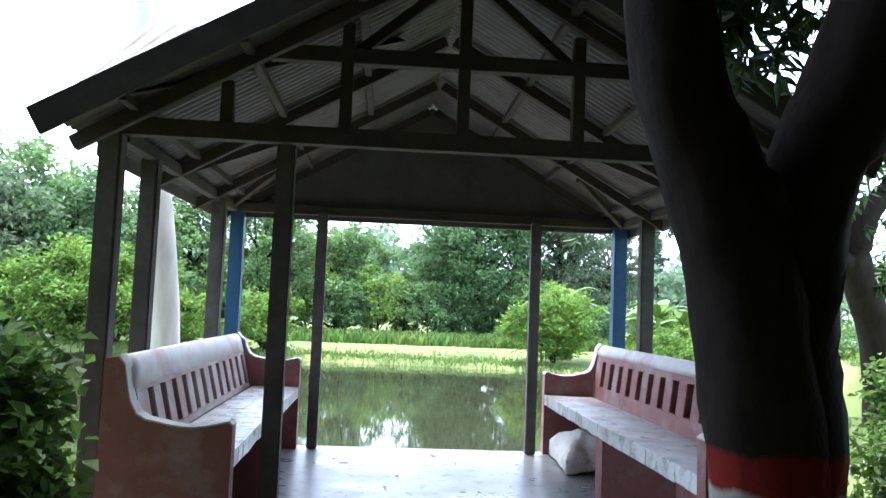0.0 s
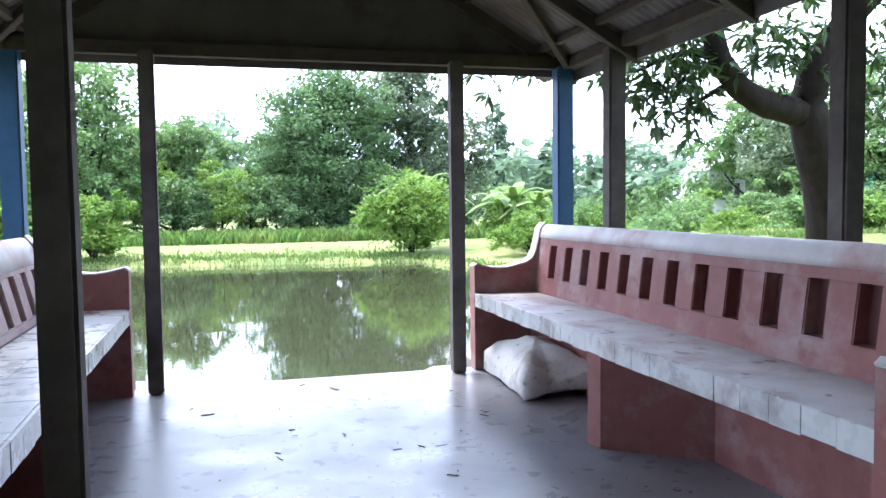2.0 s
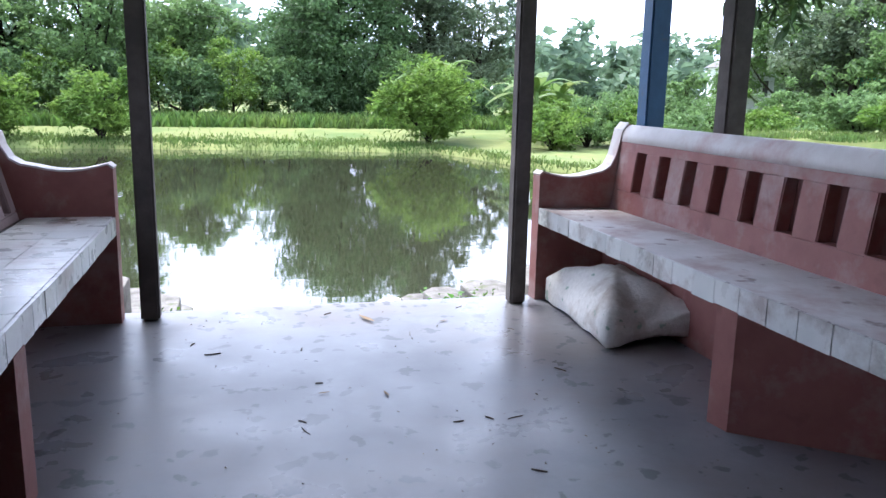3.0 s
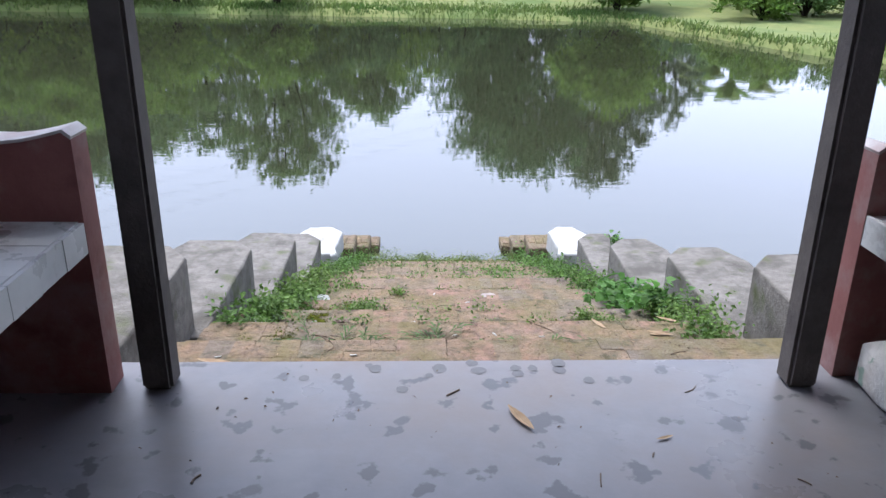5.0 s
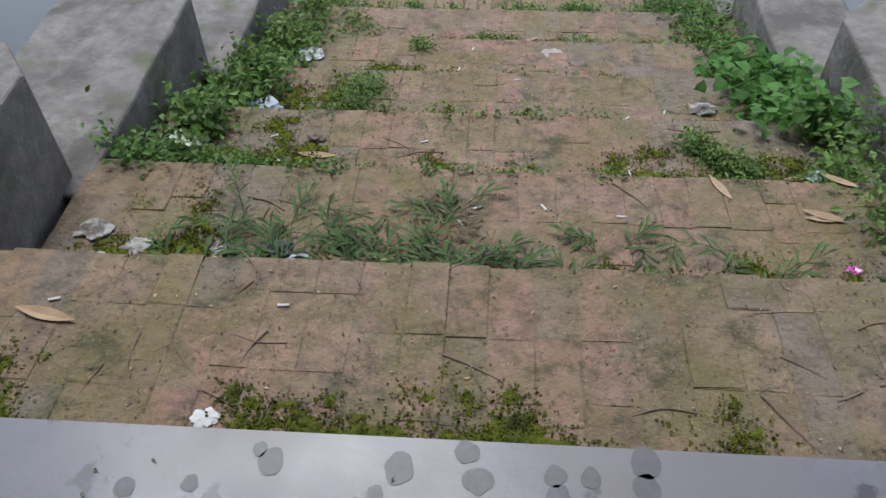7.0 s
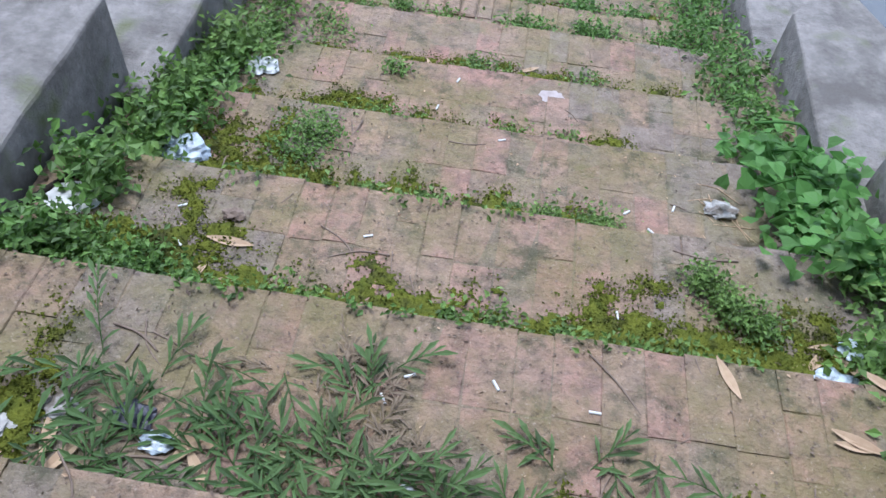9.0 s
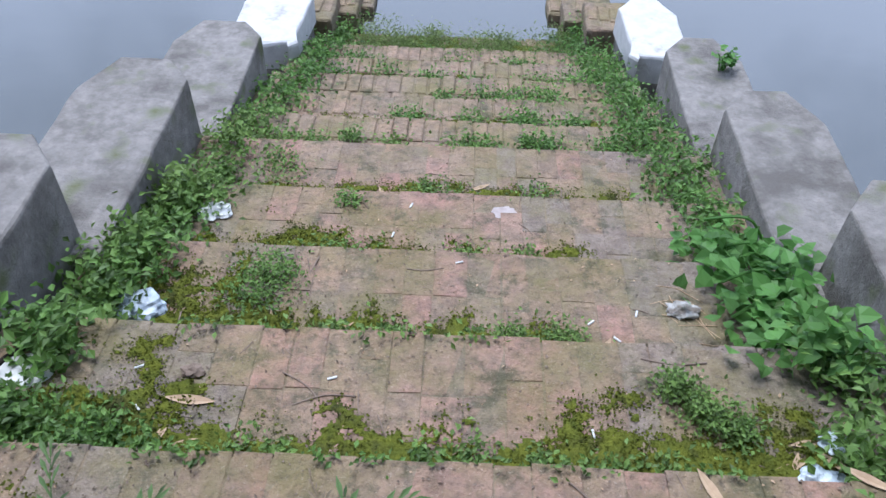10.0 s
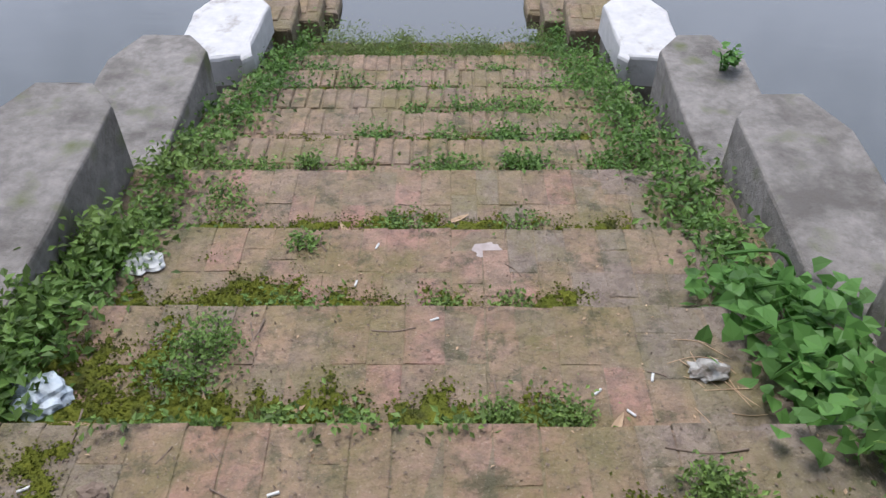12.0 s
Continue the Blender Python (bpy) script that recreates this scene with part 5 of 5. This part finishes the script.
# mats of moss at the foot of the risers and in the damp corners
def moss(x0, x1, k, depth, cover, seed):
    y0 = EDGES[k - 1][0] + 0.004 if k else 8.105
    y1 = min(y0 + 0.11 + depth * 1.7, EDGES[k][0] - 0.02)
    c = 0.006
    nx_, ny_ = int((x1 - x0) / c), max(3, int((y1 - y0) / c))
    verts, keep = [], {}
    for j in range(ny_ + 1):
        for i in range(nx_ + 1):
            x, y = x0 + i * c, y0 + j * c
            q = Vector((x, y, seed * 1.7))
            side_fade = min(1.0, (x - x0) / 0.08, (x1 - x) / 0.08)
            v = noise.noise(q * 6.5) * 0.75 + noise.noise(q * 21) * 0.55 + noise.noise(q * 58) * 0.42 + cover - max(0.0, y - y0 - 0.11) / depth * 0.75 - (1 - side_fade) * 0.6
            if v > 0:
                keep[i, j] = len(verts)
                verts.append((x + noise.noise(q * 90) * 0.003, y + noise.noise(q * 80) * 0.003, step_z(y) + 0.0015 + min(0.009, 0.016 * v) + 0.0025 * noise.noise(q * 130)))
    faces = [(keep[i, j], keep[i + 1, j], keep[i + 1, j + 1], keep[i, j + 1]) for i, j in keep if (i + 1, j) in keep and (i, j + 1) in keep and (i + 1, j + 1) in keep]
    ob = mesh_ob("moss", verts, faces, M_MOSS, smooth=True)
    tagged(ob, "green moss mat on the damp bricks", "moss", "moss on the steps", "stuff")
    q = np.random.default_rng(seed)
    pick = np.asarray(verts)[q.integers(0, len(verts), min(5000, len(verts)))] + q.normal(0, 0.016, (min(5000, len(verts)), 3)) * (1, 1, 0)
    pick = [(a, c, step_z(c) + 0.003 + abs(q.normal(0, 0.003))) for a, c, _ in pick if c > y0]
    tagged(leaf_cloud("moss", pick, 0.009, 0.007, M_MOSS, None, seed, droop=-0.3), "loose tufts of green moss on the bricks", "moss", "moss on the steps", "stuff")


for k, (x0, x1, step, dp, cover) in enumerate([(-1.2, 1.1, 2, 0.13, 0.42), (-1.2, -0.6, 2, 0.34, 0.5), (0.3, 1.15, 2, 0.2, 0.35), (-1.1, 0.5, 3, 0.13, 0.3), (-1.1, -0.5, 3, 0.3, 0.5), (-0.9, 0.6, 4, 0.1, 0.25), (-1.0, -0.3, 4, 0.2, 0.2),
                                               (-0.7, 0.6, 0, 0.16, 0.2), (-1.25, -0.8, 1, 0.26, 0.45), (-0.9, 0.9, 5, 0.1, 0.2), (-1.3, -0.95, 0, 0.22, 0.25), (0.2, 1.1, 1, 0.12, 0.1), (-0.9, 0.9, 7, 0.1, 0.25), (-0.9, 0.9, 9, 0.1, 0.3), (-0.85, 0.85, 11, 0.3, 0.6)]):
    moss(x0, x1, step, dp, cover, 20 + k)
# broad heart-leaved creeper
vine = thing("creeper", "broad heart-leaved green creeper beside the steps", "creeper", "", (1.15, 10.2, -0.8))
gq = np.random.default_rng(71)
cp = [(x, y, step_z(y) + 0.03 + 0.12 * min(abs(h), 1.5)) for x, y, h in zip(gq.normal(1.12, 0.11, 620), gq.uniform(9.72, 10.6, 620), gq.normal(0, 0.6, 620))]
leaf_cloud("leaves", cp, 0.06, 0.055, L_VINE, vine, 71, droop=0.1, broad=True)
for k in range(5):
    part("stem", tube(smooth_path([(1.2, 9.9 + 0.15 * k, step_z(10) + 0.0), (1.1, 9.95 + 0.13 * k, step_z(10.2) + 0.14), (0.98, 9.9 + 0.16 * k, step_z(10.2) + 0.06)], 4), [0.006] * 9, 5), L_VINE, vine)


def grass_tuft(x, y, n, ln, seed, mat=L_TUFT, leaf_k=1.0, label="sprawling grass tuft with narrow green leaves"):
    rng = random.Random(seed)
    z = step_z(y)
    root = thing("grass_tuft", label, "grass", "grass tufts", (x, y, z))
    for k in range(max(5, n // 4)):
        a = rng.uniform(0, 2 * math.pi)
        l = ln * rng.uniform(0.5, 1.25)
        rise = rng.uniform(0.12, 0.6)
        d, side_d = Vector((math.cos(a), math.sin(a), 0)), Vector((-math.sin(a), math.cos(a), 0))
        base = Vector((x + rng.gauss(0, 0.075), y + rng.gauss(0, 0.04), z + 0.002))
        pts = [base + d * l * t + Vector((0, 0, l * (rise * 1.5 * t - rise * 1.1 * t * t))) for t in (0, 0.25, 0.5, 0.75, 1.0)]
        bm = tube(pts, [0.0016, 0.0015, 0.0014, 0.0012, 0.0008], 4)
        m_leaf = 5 + int(l * 20)
        for q in range(m_leaf):
            t = 0.12 + 0.88 * q / (m_leaf - 1)
            i = min(3, int(t * 4))
            c = pts[i].lerp(pts[i + 1], t * 4 - i)
            sgn = 1 if q % 2 else -1
            out = (d * rng.uniform(0.5, 1.0) + side_d * sgn * rng.uniform(0.45, 1.0) * (1.15 - t)).normalized()
            across = Vector((-out.y, out.x, 0))
            ll = rng.uniform(0.045, 0.085) * (0.75 if t > 0.9 else 1.0) * leaf_k
            w = ll * rng.uniform(0.09, 0.13)
            lift = rng.uniform(0.15, 0.7)
            prev_r = None
            for u in (0.0, 0.3, 0.65, 1.0):
                p = c + out * ll * u + Vector((0, 0, ll * (lift * u - 0.75 * lift * u * u)))
                ww = w * (0.35, 1.0, 0.8, 0.06)[int(u * 3.2)]
                row = (bm.verts.new(p - across * ww + Vector((0, 0, ww * 0.4))), bm.verts.new(p), bm.verts.new(p + across * ww + Vector((0, 0, ww * 0.4))))
                if prev_r:
                    bm.faces.new((prev_r[0], prev_r[1], row[1], row[0]))
                    bm.faces.new((prev_r[1], prev_r[2], row[2], row[1]))
                prev_r = row
        part("sprig", bm, mat, root)


for k, (x, y, n, ln) in enumerate([(-0.42, 8.84, 46, 0.13), (-0.25, 8.88, 60, 0.16), (-0.1, 8.83, 60, 0.15), (0.02, 8.81, 50, 0.12), (-0.66, 9.0, 34, 0.17), (-0.72, 8.85, 40, 0.14), (-0.95, 8.82, 24, 0.12), (0.25, 8.82, 18, 0.12), (0.34, 8.98, 12, 0.12), (0.7, 8.82, 26, 0.12), (-0.6, 8.81, 40, 0.13), (-0.2, 9.05, 26, 0.13)]):
    grass_tuft(x, y, n, ln, 80 + k)
for k, (x, y) in enumerate([(-0.12, 8.97), (-0.22, 9.08), (-0.05, 8.92)]):
    grass_tuft(x, y, 40, 0.1, 120 + k, M_STRAW, 0.6, "dried brown tangle of grass stems")

# ---- litter ----
def crumple(name, x, y, size, mat, seed, label, category, group, h=0.35):
    bm = bmesh.new()
    bmesh.ops.create_icosphere(bm, subdivisions=3, radius=1.0)
    z = step_z(y)
    for v in bm.verts:
        k = 1 + 0.55 * noise.noise(v.co * 1.7 + Vector((seed, 0, 0))) + 0.25 * noise.noise(v.co * 4.5 + Vector((0, seed, 0)))
        c = v.co * k
        v.co = Vector((x + c.x * size, y + c.y * size * 0.75, z + max(0.0, (c.z * 0.6 + 0.4) * size * h) + 0.003))
    ob = part(name, bm, mat)
    return tagged(ob, label, category, group)


crumple("paper_scrap", -0.95, 10.69, 0.068, M_PAPER, 1, "crumpled white paper scrap on a brick step", "litter", "litter", 0.3)
crumple("paper_scrap", -1.16, 9.62, 0.07, M_PAPER, 2, "flattened white paper scrap on a brick step", "litter", "litter", 0.2)
crumple("plastic_bag", -1.0, 10.02, 0.09, M_PLASTIC, 3, "crumpled pale blue plastic bag on a step", "litter", "litter", 0.5)
crumple("plastic_bag", 0.84, 10.12, 0.05, M_DIRTY, 4, "crumpled pale plastic wrapper among weeds", "litter", "litter", 0.5)
crumple("plastic_bag", 1.02, 9.38, 0.06, M_PLASTIC, 5, "crumpled clear plastic wrapper on a step", "litter", "litter", 0.5)
crumple("paper_scrap", -0.62, 8.24, 0.03, M_PAPER, 6, "small torn white paper on a brick step", "litter", "litter", 0.2)
crumple("paint_splash", 0.25, 10.77, 0.05, M_SPLASH, 21, "pale dried splash stain on a brick step", "stain", "", 0.02)
crumple("stone", -0.68, 9.65, 0.03, M_TWIG, 7, "small brown stone on a brick step", "stone", "", 0.7)
for k, x in enumerate((-1.15, -1.05, -0.92, -0.8)):
    crumple("paper_scrap", x, 8.84 + 0.06 * (k % 2), 0.042, M_DIRTY, 10 + k, "dirty crumpled paper scrap among weeds", "litter", "litter", 0.3)


def stick(name, x, y, ln, r, turn, mat, label, category, group, z=None, bend=0.1, sides=7):
    z = (step_z(y) if z is None else z) + r
    d = Vector((math.cos(radians(turn)), math.sin(radians(turn)), 0)) * ln / 2
    s = Vector((-d.y, d.x, 0)) * bend
    c = Vector((x, y, z))
    p = smooth_path([c - d, c + s, c + d], 4)
    ob = part(name, tube(p, [r] * len(p), sides), mat, smooth=True)
    return tagged(ob, label, category, group)


g = random.Random(31)
for x, y in [(-0.52, 8.56), (-0.28, 9.65), (-0.14, 10.79), (0.13, 9.13), (-0.07, 9.12), (0.07, 10.32), (0.52, 10.05), (0.6, 9.98), (-0.84, 9.66), (-0.8, 9.52), (-0.12, 9.05), (0.85, 9.45), (0.45, 9.5), (-0.2, 10.6), (0.68, 10.1), (0.36, 9.1), (-1.08, 8.55), (0.05, 11.55)]:
    stick("cigarette_butt", x, y, 0.028, 0.004, g.uniform(0, 180), M_PAPER, "pale cigarette butt lying on the bricks", "litter", "cigarette butts", None, 0.0)
for _ in range(74):
    y = 8.16 + 3.1 * g.random() ** 1.5
    stick("twig", g.uniform(-1.0, 1.05), y, g.uniform(0.05, 0.2), g.uniform(0.0015, 0.003), g.uniform(0, 180), M_TWIG, "thin dry twig lying on the bricks", "twig", "twigs", None, g.uniform(-0.25, 0.25), 5)
for _ in range(22):
    stick("twig", g.uniform(-1.0, 1.0), g.uniform(5.2, 7.9), g.uniform(0.02, 0.09), g.uniform(0.0015, 0.003), g.uniform(0, 180), M_TWIG, "thin dry twig lying on the floor", "twig", "twigs", 0.0, g.uniform(-0.25, 0.25), 5)


def dry_leaf(x, y, ln, turn, z=None):
    z = step_z(y) if z is None else z
    bm = bmesh.new()
    m = pose(x, y, z + 0.004, 0, 0, turn)
    rows = []
    for i in range(7):
        t = i / 6
        w = ln * 0.115 * math.sin(math.pi * (0.04 + 0.93 * t))
        zc = 0.02 * ln * 10 * (t - 0.5) ** 2
        rows.append([bm.verts.new(m @ Vector((ln * (t - 0.5), s * w, zc + abs(s) * w * 0.35))) for s in (-1, 0, 1)])
    for p, q in zip(rows, rows[1:]):
        for j in (0, 1):
            bm.faces.new((p[j], p[j + 1], q[j + 1], q[j]))
    ob = part("dry_leaf", bm, M_DRY)
    tagged(ob, "curled dry brown fallen leaf", "leaf", "fallen leaves")


for x, y, ln, turn, z in [(-1.08, 8.5, 0.16, -12, None), (0.675, 9.25, 0.12, 115, None), (0.96, 9.13, 0.13, -20, None), (-0.66, 9.55, 0.14, -3, None), (0.07, 7.72, 0.15, 115, 0.0), (-0.35, 10.96, 0.13, 175, None), (-0.28, 10.98, 0.1, 120, None), (0.55, 9.93, 0.11, 60, None), (-0.9, 9.93, 0.14, 5, None),
                          (1.0, 9.36, 0.12, 40, None), (1.05, 9.3, 0.12, 150, None), (0.95, 9.42, 0.1, 200, None), (-0.8, 8.85, 0.14, 100, None), (-0.75, 8.8, 0.13, 60, None), (-0.5, 8.88, 0.13, 170, None), (0.15, 11.05, 0.1, 30, None), (0.49, 7.61, 0.06, 20, 0.0), (-0.72, 9.4, 0.1, 80, None), (-0.28, 6.66, 0.06, 10, 0.0), (-0.02, 6.6, 0.06, 100, 0.0)]:
    dry_leaf(x, y, ln, turn, z)

crumple("wrapper", 0.98, 8.91, 0.02, M_MAGENTA, 33, "small bright pink foil wrapper on a brick step", "litter", "litter", 0.3)
# damp spots on the cement floor's edge
for k, (x, y, r) in enumerate([(-0.395, 8.036, 0.024), (-0.42, 8.06, 0.014), (-0.174, 8.038, 0.028), (-0.06, 8.073, 0.022), (-0.038, 8.02, 0.026), (0.091, 8.037, 0.02), (0.15, 8.036, 0.018),
                               (0.245, 8.07, 0.028), (0.241, 8.022, 0.024), (-0.633, 7.976, 0.018), (-0.525, 7.99, 0.016), (0.095, 8.0, 0.022), (-0.21, 7.99, 0.014), (0.33, 7.95, 0.02), (-0.3, 7.9, 0.02)]):
    bm = bmesh.new()
    ring = [(r * (1 + 0.3 * noise.noise(Vector((math.cos(a) * 1.3, math.sin(a) * 1.3, k * 3.1))))) for a in [i * math.pi / 9 for i in range(18)]]
    top = [bm.verts.new((x + q * 0.97 * math.cos(i * math.pi / 9), y + q * 1.04 * math.sin(i * math.pi / 9), 0.0012)) for i, q in enumerate(ring)]
    bm.faces.new(top)
    tagged(part("damp_stain", bm, M_DAMP), "dark damp spot on the cement floor", "stain", "damp spots")

# fine grit and leaf crumbs over the steps and the floor
gq = np.random.default_rng(91)
pts = [(x, y, step_z(y) + 0.004) for x, y in zip(gq.uniform(-1.15, 1.15, 4200), 8.13 + gq.beta(1.0, 1.7, 4200) * 5.2)]
tagged(leaf_cloud("grit", pts, 0.011, 0.006, M_TWIG, None, 91, droop=0.0), "fine dark grit and leaf crumbs on the bricks", "grit", "", "stuff")
pts = [(x, y, step_z(y) + 0.004) for x, y in zip(gq.uniform(-1.1, 1.1, 350), 8.15 + gq.beta(1.0, 1.6, 350) * 4)]
tagged(leaf_cloud("crumbs", pts, 0.012, 0.007, M_DRY, None, 92, droop=0.0), "fine pale crumbs of dry leaf on the bricks", "grit", "", "stuff")
pts = [(x, y, 0.003) for x, y in zip(gq.uniform(-1.2, 1.2, 160), gq.uniform(4.9, 8.05, 160))]
tagged(leaf_cloud("grit", pts, 0.014, 0.007, M_TWIG, None, 93, droop=0.0), "fine dark grit on the cement floor", "grit", "", "stuff")
M_BLACK_BAG = surf("black_plastic", (0.012, 0.012, 0.018), (0.025, 0.025, 0.04), 40, rough=0.3, bump=0.5, bump_scale=50)
crumple("plastic_bag", -0.64, 8.91, 0.042, M_BLACK_BAG, 41, "crumpled shiny black plastic bag among weeds", "litter", "litter", 0.5)
crumple("plastic_bag", -0.57, 8.86, 0.035, M_PLASTIC, 42, "crumpled pale blue plastic scrap among weeds", "litter", "litter", 0.4)
crumple("paper_scrap", -0.03, 8.845, 0.018, M_PAPER, 43, "small torn white paper among grass", "litter", "litter", 0.3)
crumple("paper_scrap", -1.2, 8.96, 0.05, M_DIRTY, 44, "dirty crumpled paper scrap among weeds", "litter", "litter", 0.3)
crumple("plastic_bag", 1.1, 9.5, 0.045, M_PLASTIC, 45, "crumpled clear plastic wrapper on a step", "litter", "litter", 0.4)
stick("stick", -1.225, 9.655, 0.28, 0.011, 57, M_BARK, "dark rotten stick lying at the step's side", "stick", "", None, 0.04)
for x, y, ln, turn in [(-0.5, 8.87, 0.13, 60), (-0.47, 8.82, 0.11, 130), (-0.32, 8.885, 0.09, -12), (-0.72, 9.41, 0.1, 60), (-0.64, 9.41, 0.09, 20), (0.97, 9.42, 0.1, 70), (1.08, 9.44, 0.11, 140), (1.14, 9.55, 0.1, 60), (1.02, 9.5, 0.09, 10), (-0.55, 10.0, 0.08, 100), (-0.3, 9.98, 0.07, 40), (0.95, 9.117, 0.1, -5)]:
    dry_leaf(x, y, ln, turn)
# straw tangle beside the creeper
q = random.Random(66)
for _ in range(14):
    stick("straw", 0.84 + q.gauss(0, 0.05), 10.12 + q.gauss(0, 0.06), q.uniform(0.06, 0.16), 0.0016, q.uniform(90, 190), M_DRY, "pale dry straw beside the creeper", "straw", "straws", None, q.uniform(-0.3, 0.3), 5)
# the steps lie a little to the right of the pavilion's middle line
for ob in scene.objects:
    if ob not in before and ob.parent is None:
        ob.location.x += 0.05
# swept pile of dark debris by the post
q = random.Random(5)
heap = bmesh.new()
for k in range(70):
    a, r = q.uniform(0, 6.28), abs(q.gauss(0, 0.11))
    c = Vector((-0.86 + r * math.cos(a) * 0.7, 5.25 + r * math.sin(a) * 1.6, 0.003 + 0.02 * q.random() * max(0, 1 - r * 6)))
    d = Vector((q.uniform(-1, 1), q.uniform(-1, 1), q.uniform(-0.05, 0.05))) * q.uniform(0.008, 0.035)
    s_ = Vector((-d.y, d.x, 0)) * 0.3
    heap.faces.new([heap.verts.new(c - d), heap.verts.new(c + s_ + Vector((0, 0, 0.006))), heap.verts.new(c + d), heap.verts.new(c - s_)])
tagged(part("debris", heap, M_TWIG), "swept heap of dark dry leaf bits on the floor", "debris", "", "stuff")


# ---- sprigs by the blocks ----
def sprig_plant(x, y, z, h, n, leaf, seed, label):
    q = random.Random(seed)
    root = thing("weed_plant", label, "weed", "weeds by the blocks", (x, y, z))
    tips = []
    for k in range(n):
        a = q.uniform(0, 2 * math.pi)
        top = Vector((x + math.cos(a) * h * q.uniform(0.15, 0.6), y + math.sin(a) * h * q.uniform(0.15, 0.6), z + h * q.uniform(0.5, 1.0)))
        pth = smooth_path([(x, y, z - 0.03), ((x + top.x) / 2, (y + top.y) / 2, z + (top.z - z) * 0.65), top], 4)
        part("stem", tube(pth, lerp_list([0.006, 0.002], len(pth)), 5), L_VINE, root)
        tips += [p + Vector((q.gauss(0, 0.02), q.gauss(0, 0.02), q.gauss(0, 0.015))) for p in pth[3:] for _ in range(2)]
    leaf_cloud("leaves", tips, leaf, leaf * 0.75, L_VINE, root, seed, droop=0.15, broad=True)


sprig_plant(1.56, 12.3, -1.19, 0.15, 5, 0.04, 5, "small green weed growing on the block's end")
sprig_plant(2.3, 9.9, float(ground_z(2.3, 9.9)), 0.55, 9, 0.11, 6, "broad-leaved green weed behind the step wall")
